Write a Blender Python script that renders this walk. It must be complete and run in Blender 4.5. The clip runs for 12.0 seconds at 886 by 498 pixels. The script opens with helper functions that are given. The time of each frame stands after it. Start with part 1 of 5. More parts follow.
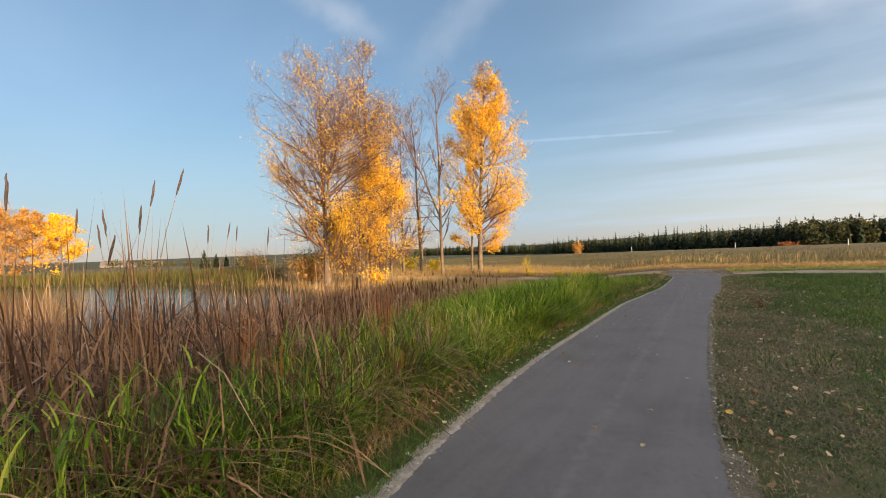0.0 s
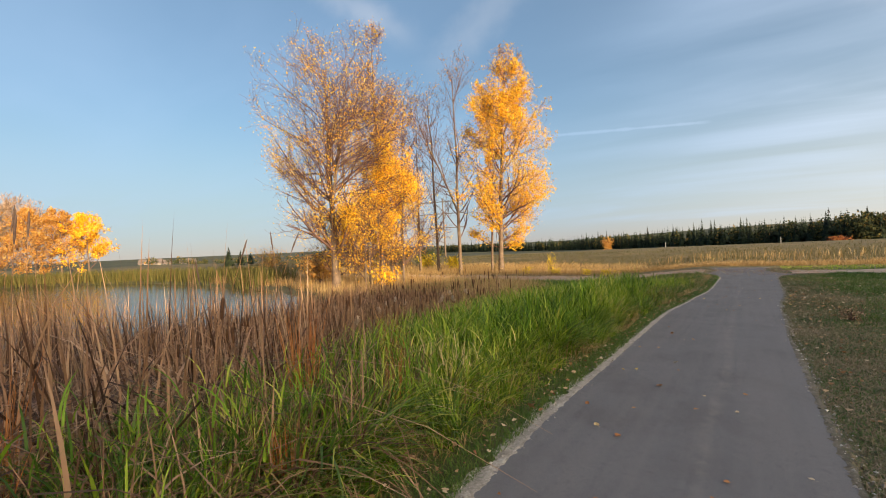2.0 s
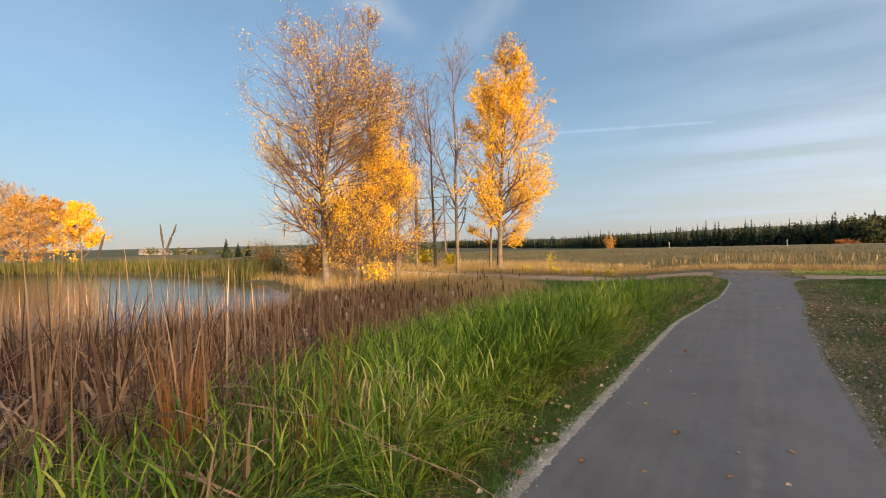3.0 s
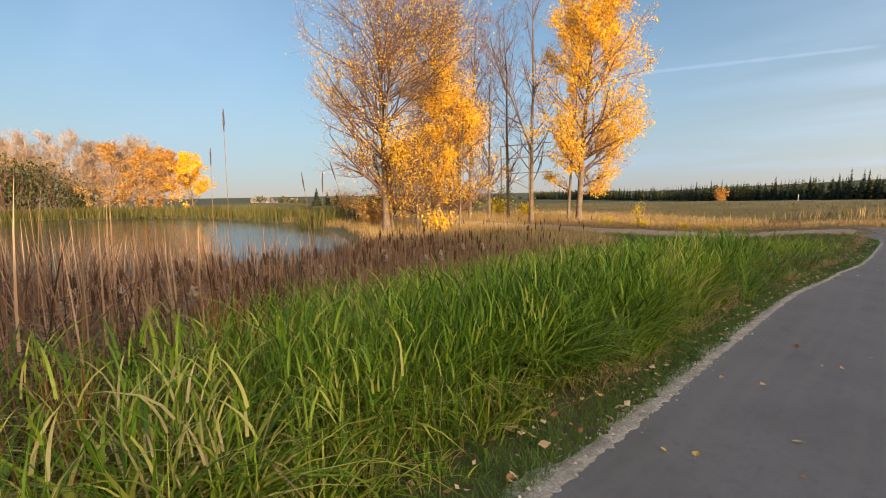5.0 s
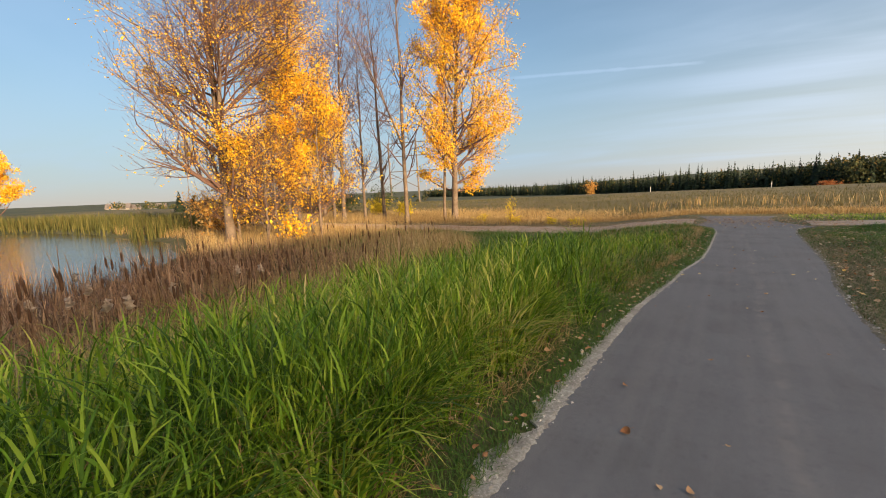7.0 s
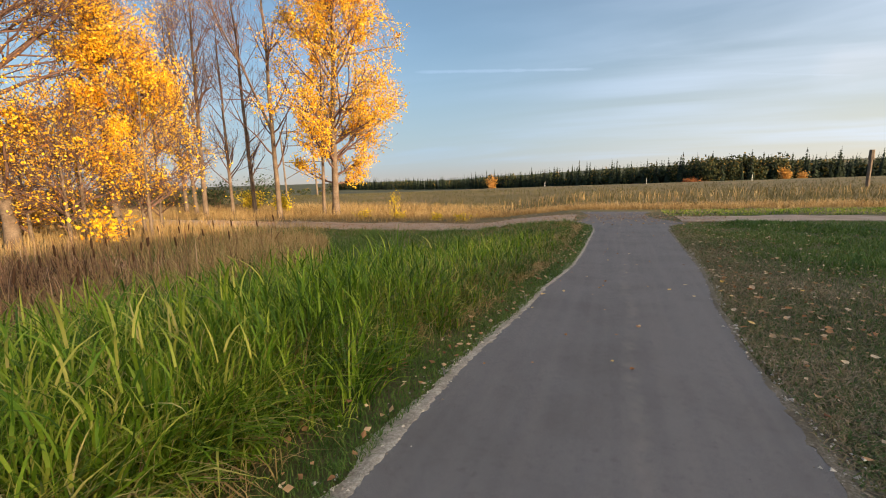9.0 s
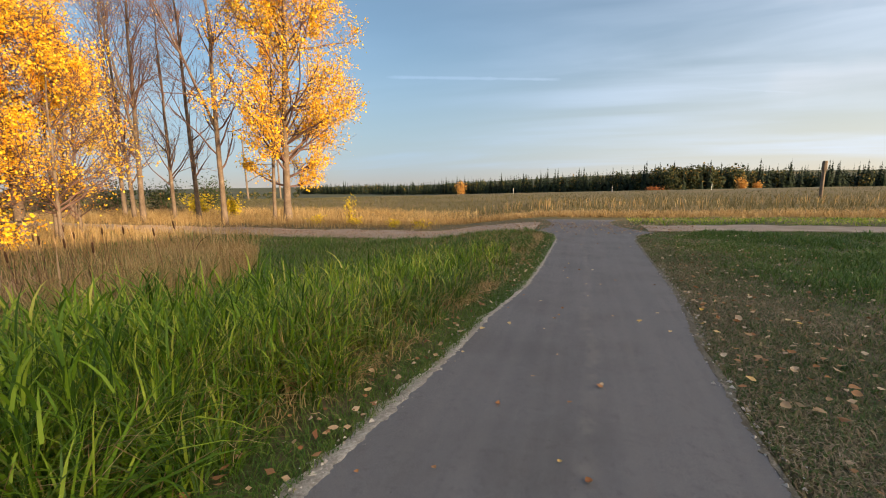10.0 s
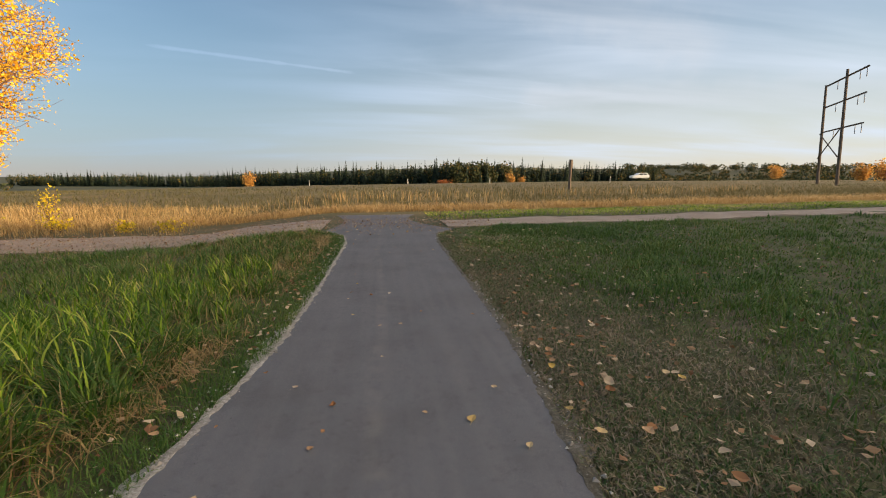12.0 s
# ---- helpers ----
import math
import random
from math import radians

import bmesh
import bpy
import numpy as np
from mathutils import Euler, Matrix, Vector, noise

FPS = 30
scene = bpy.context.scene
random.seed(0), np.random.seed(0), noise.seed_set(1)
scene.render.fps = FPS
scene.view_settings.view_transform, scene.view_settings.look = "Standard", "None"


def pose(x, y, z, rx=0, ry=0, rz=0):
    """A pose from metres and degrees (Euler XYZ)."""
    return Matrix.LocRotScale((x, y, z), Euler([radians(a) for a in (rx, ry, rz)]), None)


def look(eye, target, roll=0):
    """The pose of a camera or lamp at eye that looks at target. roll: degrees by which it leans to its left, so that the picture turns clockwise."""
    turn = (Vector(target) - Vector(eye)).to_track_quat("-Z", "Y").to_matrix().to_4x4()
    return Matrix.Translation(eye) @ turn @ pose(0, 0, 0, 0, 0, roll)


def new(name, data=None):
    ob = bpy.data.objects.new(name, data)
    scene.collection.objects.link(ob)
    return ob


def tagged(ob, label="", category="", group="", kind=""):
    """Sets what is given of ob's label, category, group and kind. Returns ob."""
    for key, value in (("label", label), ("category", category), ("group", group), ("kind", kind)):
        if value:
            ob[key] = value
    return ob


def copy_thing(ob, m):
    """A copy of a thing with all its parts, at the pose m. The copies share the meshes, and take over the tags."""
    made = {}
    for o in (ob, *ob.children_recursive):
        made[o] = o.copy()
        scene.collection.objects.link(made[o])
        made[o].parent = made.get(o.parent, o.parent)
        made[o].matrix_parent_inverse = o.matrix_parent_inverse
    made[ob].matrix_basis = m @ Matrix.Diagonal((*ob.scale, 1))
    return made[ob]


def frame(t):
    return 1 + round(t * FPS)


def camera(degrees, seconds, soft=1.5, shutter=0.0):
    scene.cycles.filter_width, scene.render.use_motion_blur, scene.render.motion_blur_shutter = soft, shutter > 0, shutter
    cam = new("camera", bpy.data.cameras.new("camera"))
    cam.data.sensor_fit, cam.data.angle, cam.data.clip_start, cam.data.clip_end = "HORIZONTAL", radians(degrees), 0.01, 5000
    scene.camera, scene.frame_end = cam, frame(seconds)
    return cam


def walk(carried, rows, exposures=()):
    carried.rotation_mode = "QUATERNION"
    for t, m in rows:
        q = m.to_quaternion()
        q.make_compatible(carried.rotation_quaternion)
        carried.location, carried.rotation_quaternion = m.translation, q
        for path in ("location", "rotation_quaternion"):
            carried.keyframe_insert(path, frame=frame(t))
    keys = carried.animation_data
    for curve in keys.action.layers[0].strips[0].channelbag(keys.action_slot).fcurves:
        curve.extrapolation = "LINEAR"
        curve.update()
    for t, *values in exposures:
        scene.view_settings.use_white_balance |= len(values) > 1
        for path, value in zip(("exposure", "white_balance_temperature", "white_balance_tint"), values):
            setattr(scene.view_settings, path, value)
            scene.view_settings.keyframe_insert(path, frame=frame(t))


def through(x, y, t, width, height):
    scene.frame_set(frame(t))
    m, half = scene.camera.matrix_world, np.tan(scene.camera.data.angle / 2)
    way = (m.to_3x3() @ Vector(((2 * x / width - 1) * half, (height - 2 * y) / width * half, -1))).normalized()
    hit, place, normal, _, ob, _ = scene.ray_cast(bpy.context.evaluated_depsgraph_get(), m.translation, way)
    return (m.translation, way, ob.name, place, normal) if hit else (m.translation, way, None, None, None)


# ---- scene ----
cam = camera(92.4, 12.0, soft=1.0)
PATH = [
    (0, (1.976, -1.986, 2.365), (0.916, -0.29, 2.359), -2.2),
    (0.5, (1.833, -1.346, 2.369), (0.745, 0.333, 2.366), -2.3),
    (1, (1.632, -0.715, 2.339), (0.507, 0.939, 2.329), -2.5),
    (1.5, (1.459, -0.043, 2.317), (0.328, 1.606, 2.307), -2.8),
    (2, (1.29, 0.6, 2.345), (0.127, 2.226, 2.328), -2.5),
    (2.5, (1.083, 1.252, 2.349), (-0.086, 2.874, 2.32), -2.3),
    (3, (0.902, 1.953, 2.383), (-0.269, 3.574, 2.345), -1.4),
    (3.2, (0.826, 2.236, 2.369), (-0.339, 3.861, 2.328), -1.5),
    (4.8, (0.707, 4.269, 2.121), (-0.623, 5.745, 1.89), -0.2),
    (5, (0.689, 4.57, 2.1), (-0.778, 5.905, 1.842), -1.0),
    (5.5, (0.618, 5.377, 2.018), (-0.942, 6.578, 1.665), -0.4),
    (6, (0.459, 6.336, 2.037), (-0.823, 7.847, 1.764), -1.8),
    (6.5, (0.49, 7.037, 2.072), (-0.652, 8.656, 1.797), -2.3),
    (7, (0.473, 7.8, 2.049), (-0.638, 9.439, 1.772), -2.4),
    (7.5, (0.571, 8.572, 2.034), (-0.494, 10.245, 1.772), -1.4),
    (7.7, (0.595, 8.87, 2.054), (-0.424, 10.57, 1.787), -2.7),
    (9.3, (0.748, 11.663, 1.881), (0.071, 13.518, 1.562), -1.7),
    (9.5, (0.771, 12.017, 1.863), (0.129, 13.885, 1.549), -2.0),
    (10, (0.838, 12.845, 1.841), (0.225, 14.725, 1.541), -0.9),
    (10.5, (0.825, 13.62, 1.799), (0.255, 15.51, 1.478), 0.4),
    (11, (0.909, 14.478, 1.771), (0.751, 16.443, 1.432), 0.6),
    (11.5, (0.961, 15.245, 1.747), (1.096, 17.211, 1.407), 1.5),
    (12, (1.016, 15.994, 1.727), (1.299, 17.944, 1.386), -0.1),
]
EXPOSURE = 1.08
SKY, SUN = 0.079, 5.0
# the third cloud colour is an added bright fill, mostly out of view
CLOUD_WEST, CLOUD_EAST, CLOUD_FILL = (3.0, 4.2, 5.9), (5.0, 5.6, 6.5), (42.0, 32.0, 21.0)
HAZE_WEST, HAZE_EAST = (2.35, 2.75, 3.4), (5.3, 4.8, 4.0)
walk(cam, [(t, look(eye, at, roll)) for t, eye, at, roll in PATH], exposures=[(0, EXPOSURE), (10.5, EXPOSURE - 0.02), (12, EXPOSURE - 0.15)])

# ---- world, sun ----
SUN_BEARING, SUN_HEIGHT = 108.0, 8.5


def heading(bearing, height):
    b, e = radians(bearing), radians(height)
    return Vector((math.sin(b) * math.cos(e), math.cos(b) * math.cos(e), math.sin(e)))


class Nodes:
    """Short hand for building a node tree."""

    def __init__(self, tree):
        self.tree = tree
        tree.nodes.clear()

    def add(self, kind, operation=None, use_clamp=None, data_type=None, blend_type=None, interpolation_type=None, attribute_name=None):
        node = self.tree.nodes.new(kind)
        if data_type:
            node.data_type = data_type
        if operation:
            node.operation = operation
        if use_clamp:
            node.use_clamp = True
        if blend_type:
            node.blend_type = blend_type
        if interpolation_type:
            node.interpolation_type = interpolation_type
        if attribute_name:
            node.attribute_name = attribute_name
        return node

    def link(self, a, b):
        self.tree.links.new(a, b)

    def put(self, socket, value):
        if isinstance(value, bpy.types.NodeSocket):
            self.tree.links.new(value, socket)
        else:
            socket.default_value = value

    def math(self, operation, a, b=0.0, c=0.0, clamp=False):
        node = self.add("ShaderNodeMath", operation=operation, use_clamp=clamp)
        for socket, value in zip(node.inputs, (a, b, c)):
            self.put(socket, value)
        return node.outputs[0]

    def dot(self, a, b):
        node = self.add("ShaderNodeVectorMath", operation="DOT_PRODUCT")
        self.put(node.inputs[0], a)
        self.put(node.inputs[1], b)
        return node.outputs["Value"]

    def noise(self, vector, scale, detail=4.0, rough=0.55, distortion=0.0):
        node = self.add("ShaderNodeTexNoise")
        if vector is not None:
            self.put(node.inputs["Vector"], vector)
        node.inputs["Scale"].default_value = scale
        node.inputs["Detail"].default_value = detail
        node.inputs["Roughness"].default_value = rough
        node.inputs["Distortion"].default_value = distortion
        return node.outputs["Fac"]

    def ramp(self, fac, stops):
        node = self.add("ShaderNodeValToRGB")
        self.put(node.inputs[0], fac)
        el = node.color_ramp.elements
        while len(el) < len(stops):
            el.new(0.5)
        for e, (place, colour) in zip(el, stops):
            e.position = place
            e.color = (*colour, 1) if len(colour) == 3 else colour
        return node.outputs[0]

    def mix(self, fac, a, b, blend="MIX"):
        node = self.add("ShaderNodeMix", data_type="RGBA", blend_type=blend)
        self.put(node.inputs[0], fac)
        for socket, value in ((node.inputs[6], a), (node.inputs[7], b)):
            self.put(socket, (*value, 1) if isinstance(value, tuple) and len(value) == 3 else value)
        return node.outputs[2]

    def smooth(self, value, low, high):
        node = self.add("ShaderNodeMapRange", interpolation_type="SMOOTHSTEP")
        self.put(node.inputs[0], value)
        node.inputs[1].default_value, node.inputs[2].default_value = low, high
        return node.outputs[0]


world = bpy.data.worlds.new("autumn_evening_sky")
scene.world = world
world.use_nodes = True
w = Nodes(world.node_tree)
sky = w.add("ShaderNodeTexSky")
sky.sky_type, sky.sun_disc = "NISHITA", False
sky.sun_elevation, sky.sun_rotation = radians(SUN_HEIGHT), radians(SUN_BEARING)
sky.altitude, sky.air_density, sky.dust_density, sky.ozone_density = 600.0, 1.25, 0.0, 2.8
way = w.add("ShaderNodeTexCoord").outputs["Generated"]
split = w.add("ShaderNodeSeparateXYZ")
w.link(way, split.inputs[0])
up = w.math("MAXIMUM", split.outputs[2], 0.03)
# cirrus: the direction carried onto a high flat layer, drawn out along one axis
flat = w.add("ShaderNodeCombineXYZ")
w.put(flat.inputs[0], w.math("DIVIDE", split.outputs[0], w.math("ADD", up, 0.10)))
w.put(flat.inputs[1], w.math("DIVIDE", split.outputs[1], w.math("ADD", up, 0.10)))
turned = w.add("ShaderNodeMapping")
w.link(flat.outputs[0], turned.inputs[0])
turned.inputs["Rotation"].default_value = (0, 0, radians(10))
turned.inputs["Scale"].default_value = (0.30, 1.0, 1.0)
wisps = w.noise(turned.outputs[0], 1.15, 5, 0.50, 0.4)
veil = w.noise(flat.outputs[0], 0.42, 3, 0.5, 0.2)
east = w.smooth(w.dot(way, tuple(heading(70, 0))), -0.15, 0.85)
cover = w.math("MULTIPLY", w.smooth(wisps, 0.34, 0.92), w.smooth(veil, 0.30, 0.66))
cover = w.math("MULTIPLY", cover, w.math("MULTIPLY_ADD", east, 0.55, 0.52))
haze = w.math("MULTIPLY", w.smooth(wisps, 0.15, 0.8), w.math("MULTIPLY", east, 0.50))
cover = w.math("ADD", cover, haze, clamp=True)
cover = w.math("MULTIPLY_ADD", cover, 0.76, 0.20)
# the cirrus thickens and brightens sunward, an added out-of-view glow to fill the ground
sunward = w.smooth(w.dot(way, tuple(heading(SUN_BEARING, 20))), 0.62, 1.0)
cover = w.math("MAXIMUM", cover, w.math("MULTIPLY", sunward, w.math("MULTIPLY_ADD", wisps, 0.5, 0.55)), clamp=True)


def trail(a, b, width, strength):
    """A vapour trail along the great circle from one direction to another."""
    a, b = heading(*a), heading(*b)
    n = a.cross(b).normalized()
    mid = (a + b).normalized()
    off = w.math("ABSOLUTE", w.dot(way, tuple(n)))
    wob = w.math("MULTIPLY", w.noise(way, 26, 3), width * 0.8)
    line = w.math("SUBTRACT", 1.0, w.smooth(w.math("ADD", off, wob), width * 0.4, width * 1.4))
    reach = w.smooth(w.dot(way, tuple(mid)), mid.dot(a) - 0.004, mid.dot(a) + 0.012)
    return w.math("MULTIPLY", w.math("MULTIPLY", line, reach), strength)


for one in (trail((-26.5, 13.4), (-1.5, 12.35), 0.0080, 0.55), trail((3.5, 11.5), (24.0, 7.9), 0.0085, 0.60)):
    cover = w.math("MAXIMUM", cover, one)
cloud = w.mix(sunward, w.mix(east, CLOUD_WEST, CLOUD_EAST), CLOUD_FILL)
above = w.smooth(split.outputs[2], -0.01, 0.06)
cover = w.math("MULTIPLY", cover, above)
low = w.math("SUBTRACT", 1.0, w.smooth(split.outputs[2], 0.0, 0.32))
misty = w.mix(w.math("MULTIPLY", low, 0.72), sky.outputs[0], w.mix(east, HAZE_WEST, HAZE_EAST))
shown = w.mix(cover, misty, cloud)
for one in (trail((-53, 32), (-38, 25.5), 0.045, 0.42), trail((-37, 21.5), (-22, 32), 0.060, 0.30), trail((8, 24), (40, 13), 0.080, 0.35), trail((18, 9.5), (60, 6.5), 0.045, 0.35)):
    shown = w.mix(w.math("MULTIPLY", one, w.smooth(wisps, 0.25, 0.62)), shown, (5.0, 5.1, 5.4))
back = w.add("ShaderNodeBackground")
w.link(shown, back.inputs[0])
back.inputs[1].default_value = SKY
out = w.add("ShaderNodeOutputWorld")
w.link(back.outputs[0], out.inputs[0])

lamp = bpy.data.lights.new("sun", "SUN")
lamp.energy, lamp.angle, lamp.color = SUN, radians(0.6), (1.0, 0.72, 0.42)
sun = new("sun", lamp)
sun.matrix_world = look(heading(SUN_BEARING, SUN_HEIGHT) * 300, (0, 0, 0))

# ---- materials ----


def material(name, colour, rough=0.8, through=0.0, bump=None, spec=0.3, through_colour=None):
    """colour: a function that takes the Nodes and gives a colour; bump: (scale, strength, distance)."""
    m = bpy.data.materials.new(name)
    m.use_nodes = True
    n = Nodes(m.node_tree)
    shade = n.add("ShaderNodeBsdfPrincipled")
    tint = colour(n)
    n.put(shade.inputs["Base Color"], tint)
    shade.inputs["Roughness"].default_value = rough
    shade.inputs["Specular IOR Level"].default_value = spec
    last = shade.outputs[0]
    if bump:
        place = n.add("ShaderNodeTexCoord").outputs["Object"]
        b = n.add("ShaderNodeBump")
        b.inputs["Strength"].default_value, b.inputs["Distance"].default_value = bump[1], bump[2]
        n.link(n.noise(place, bump[0], 6, 0.65), b.inputs["Height"])
        n.link(b.outputs[0], shade.inputs["Normal"])
    if through:
        leaf = n.add("ShaderNodeBsdfTranslucent")
        n.put(leaf.inputs[0], tint)
        mix = n.add("ShaderNodeMixShader")
        mix.inputs[0].default_value = through
        n.link(last, mix.inputs[1])
        n.link(leaf.outputs[0], mix.inputs[2])
        last = mix.outputs[0]
    end = n.add("ShaderNodeOutputMaterial")
    n.link(last, end.inputs[0])
    return m


def islands(stops, scale=0.0, second=None):
    """Colour by piece: each loose piece of the mesh takes its own from the stops, shifted in patches of the ground."""
    def colour(n):
        each = n.add("ShaderNodeNewGeometry").outputs["Random Per Island"]
        if scale:
            place = n.add("ShaderNodeTexCoord").outputs["Object"]
            patch = n.noise(place, scale, 3)
            each = n.math("ADD", n.math("MULTIPLY", each, 0.65), n.math("MULTIPLY", n.math("SUBTRACT", patch, 0.32), 0.95), clamp=True)
        return n.ramp(each, stops)
    return colour


def objects(stops):
    def colour(n):
        return n.ramp(n.add("ShaderNodeObjectInfo").outputs["Random"], stops)
    return colour


def patches(scale, stops, fine=40.0, amount=0.35):
    """Colour by place, at two scales."""
    def colour(n):
        place = n.add("ShaderNodeTexCoord").outputs["Object"]
        a = n.noise(place, scale, 5)
        b = n.noise(place, fine, 4, 0.7)
        return n.ramp(n.math("ADD", n.math("MULTIPLY", a, 1 - amount), n.math("MULTIPLY", b, amount)), stops)
    return colour


def asphalt_colour(n):
    place = n.add("ShaderNodeTexCoord").outputs["Object"]
    parts = n.add("ShaderNodeSeparateXYZ")
    n.link(place, parts.inputs[0])
    grain = n.noise(place, 260, 3, 0.7)
    base = n.ramp(grain, [(0.30, (0.080, 0.080, 0.087)), (0.52, (0.143, 0.143, 0.153)), (0.72, (0.24, 0.24, 0.245))])
    blot = n.noise(place, 0.9, 5, 0.6)
    base = n.mix(n.smooth(blot, 0.40, 0.72), base, n.mix(1.0, base, (0.80, 0.79, 0.78), "MULTIPLY"))
    # long faint wheel and sweeping streaks, and darker oily blotches
    drawn = n.add("ShaderNodeMapping")
    n.link(place, drawn.inputs[0])
    drawn.inputs["Scale"].default_value = (7.0, 0.22, 1.0)
    base = n.mix(n.math("MULTIPLY", n.smooth(n.noise(drawn.outputs[0], 1.0, 4), 0.35, 0.7), 0.22), base, (0.21, 0.20, 0.20))
    base = n.mix(n.math("MULTIPLY", n.smooth(n.noise(place, 16, 4, 0.7), 0.50, 0.78), 0.45), base, (0.075, 0.072, 0.075))
    # a pale seam where the two paver passes met, and dust tracked along it
    wander = n.math("MULTIPLY", n.math("SUBTRACT", n.noise(place, 0.25, 2), 0.5), 0.5)
    seam = n.math("ABSOLUTE", n.math("SUBTRACT", n.math("ADD", parts.outputs[0], wander), 0.95))
    dust = n.math("MULTIPLY", n.math("SUBTRACT", 1.0, n.smooth(seam, 0.01, 0.10)), n.smooth(n.noise(place, 5, 4), 0.35, 0.7))
    base = n.mix(n.math("MULTIPLY", dust, 0.32), base, (0.26, 0.24, 0.22))
    crack = n.smooth(n.noise(place, 38, 2, 0.5), 0.74, 0.80)
    return n.mix(crack, base, (0.035, 0.035, 0.036))


def ground_colour(n):
    place = n.add("ShaderNodeTexCoord").outputs["Object"]
    dry = n.add("ShaderNodeAttribute", attribute_name="dry").outputs["Fac"]
    soil = n.ramp(n.noise(place, 1.3, 6, 0.65), [(0.3, (0.050, 0.060, 0.022)), (0.48, (0.085, 0.090, 0.035)), (0.6, (0.110, 0.092, 0.052)), (0.75, (0.16, 0.130, 0.085))])
    straw = n.ramp(n.noise(place, 0.12, 6, 0.7), [(0.3, (0.085, 0.080, 0.034)), (0.5, (0.130, 0.105, 0.050)), (0.7, (0.20, 0.150, 0.078))])
    wood = n.ramp(n.noise(place, 0.02, 6, 0.6), [(0.3, (0.03, 0.04, 0.025)), (0.55, (0.06, 0.065, 0.03)), (0.7, (0.13, 0.10, 0.04))])
    low = n.mix(n.math("MINIMUM", dry, 1.0), soil, straw)
    return n.mix(n.math("SUBTRACT", dry, 1.0, clamp=True), low, wood)


M_GROUND = material("soil_and_thatch", ground_colour, 0.95, bump=(18, 0.6, 0.03))
M_ASPHALT = material("worn_asphalt", asphalt_colour, 0.88, bump=(190, 0.5, 0.004), spec=0.35)
M_GRIT = material("pale_grit", patches(6, [(0.3, (0.15, 0.13, 0.105)), (0.48, (0.31, 0.285, 0.25)), (0.66, (0.54, 0.51, 0.46))], 45, 0.6), 0.95, bump=(90, 0.8, 0.01))
M_DULLGRIT = material("trodden_soil_and_grit", patches(5, [(0.3, (0.055, 0.050, 0.035)), (0.5, (0.13, 0.115, 0.085)), (0.62, (0.24, 0.22, 0.19)), (0.75, (0.36, 0.34, 0.30))], 50, 0.6), 0.95, bump=(80, 0.9, 0.012))
M_PEBBLE = material("pebbles", islands([(0, (0.22, 0.19, 0.16)), (0.5, (0.42, 0.39, 0.35)), (1, (0.60, 0.57, 0.52))]), 0.85)
M_GRAVEL = material("gravel_path", patches(1.2, [(0.3, (0.22, 0.17, 0.13)), (0.5, (0.34, 0.27, 0.22)), (0.7, (0.42, 0.36, 0.30))], 60, 0.5), 0.95, bump=(60, 0.7, 0.01))
M_GRASS = material("green_grass", islands([(0.0, (0.022, 0.055, 0.005)), (0.26, (0.060, 0.130, 0.009)), (0.48, (0.145, 0.265, 0.014)), (0.70, (0.30, 0.40, 0.034)), (0.86, (0.52, 0.50, 0.10)), (1.0, (0.58, 0.46, 0.24))], 0.55), 0.50, 0.25, spec=0.25)
M_LAWN = material("mown_lawn", islands([(0.0, (0.040, 0.085, 0.022)), (0.26, (0.085, 0.140, 0.038)), (0.42, (0.175, 0.165, 0.075)), (0.62, (0.25, 0.195, 0.120)), (1.0, (0.44, 0.37, 0.27))], 0.45), 0.6, 0.25)
M_TURF = material("green_turf", islands([(0.0, (0.030, 0.080, 0.014)), (0.4, (0.075, 0.155, 0.024)), (0.68, (0.135, 0.205, 0.036)), (0.88, (0.21, 0.21, 0.06)), (1.0, (0.32, 0.26, 0.13))], 0.22), 0.55, 0.2)
M_STRAW = material("dry_grass", islands([(0.0, (0.20, 0.125, 0.05)), (0.4, (0.36, 0.24, 0.10)), (0.7, (0.50, 0.36, 0.17)), (1.0, (0.58, 0.46, 0.26))], 0.12), 0.7, 0.3)
M_MEADOW = material("meadow_grass", islands([(0.0, (0.075, 0.075, 0.026)), (0.4, (0.100, 0.094, 0.034)), (0.7, (0.135, 0.112, 0.046)), (1.0, (0.19, 0.145, 0.066))], 0.06), 0.75, 0.25)
M_REED = material("withered_reeds", islands([(0.0, (0.022, 0.012, 0.007)), (0.30, (0.090, 0.045, 0.024)), (0.58, (0.27, 0.155, 0.086)), (0.82, (0.46, 0.30, 0.185)), (1.0, (0.60, 0.46, 0.32))], 0.35), 0.6, 0.15)
M_RUST = material("rust_red_stems", islands([(0.0, (0.30, 0.10, 0.025)), (0.5, (0.46, 0.18, 0.05)), (1.0, (0.55, 0.27, 0.10))]), 0.6, 0.25)
M_MARSH = material("marsh_reeds", islands([(0.0, (0.050, 0.058, 0.014)), (0.5, (0.105, 0.105, 0.026)), (1.0, (0.22, 0.165, 0.055))], 0.05), 0.7, 0.3)
M_HEAD = material("cattail_head", patches(60, [(0.3, (0.045, 0.022, 0.012)), (0.6, (0.11, 0.055, 0.028)), (0.8, (0.22, 0.14, 0.09))], 300, 0.4), 0.95, bump=(300, 0.8, 0.004))
M_FLUFF = material("seed_fluff", patches(30, [(0.3, (0.42, 0.31, 0.22)), (0.7, (0.66, 0.54, 0.42))], 200, 0.4), 1.0, 0.3, bump=(150, 1.0, 0.01))
M_PLUME = material("grass_plume", patches(40, [(0.3, (0.045, 0.032, 0.030)), (0.7, (0.14, 0.10, 0.085))], 300, 0.4), 0.95, 0.2)
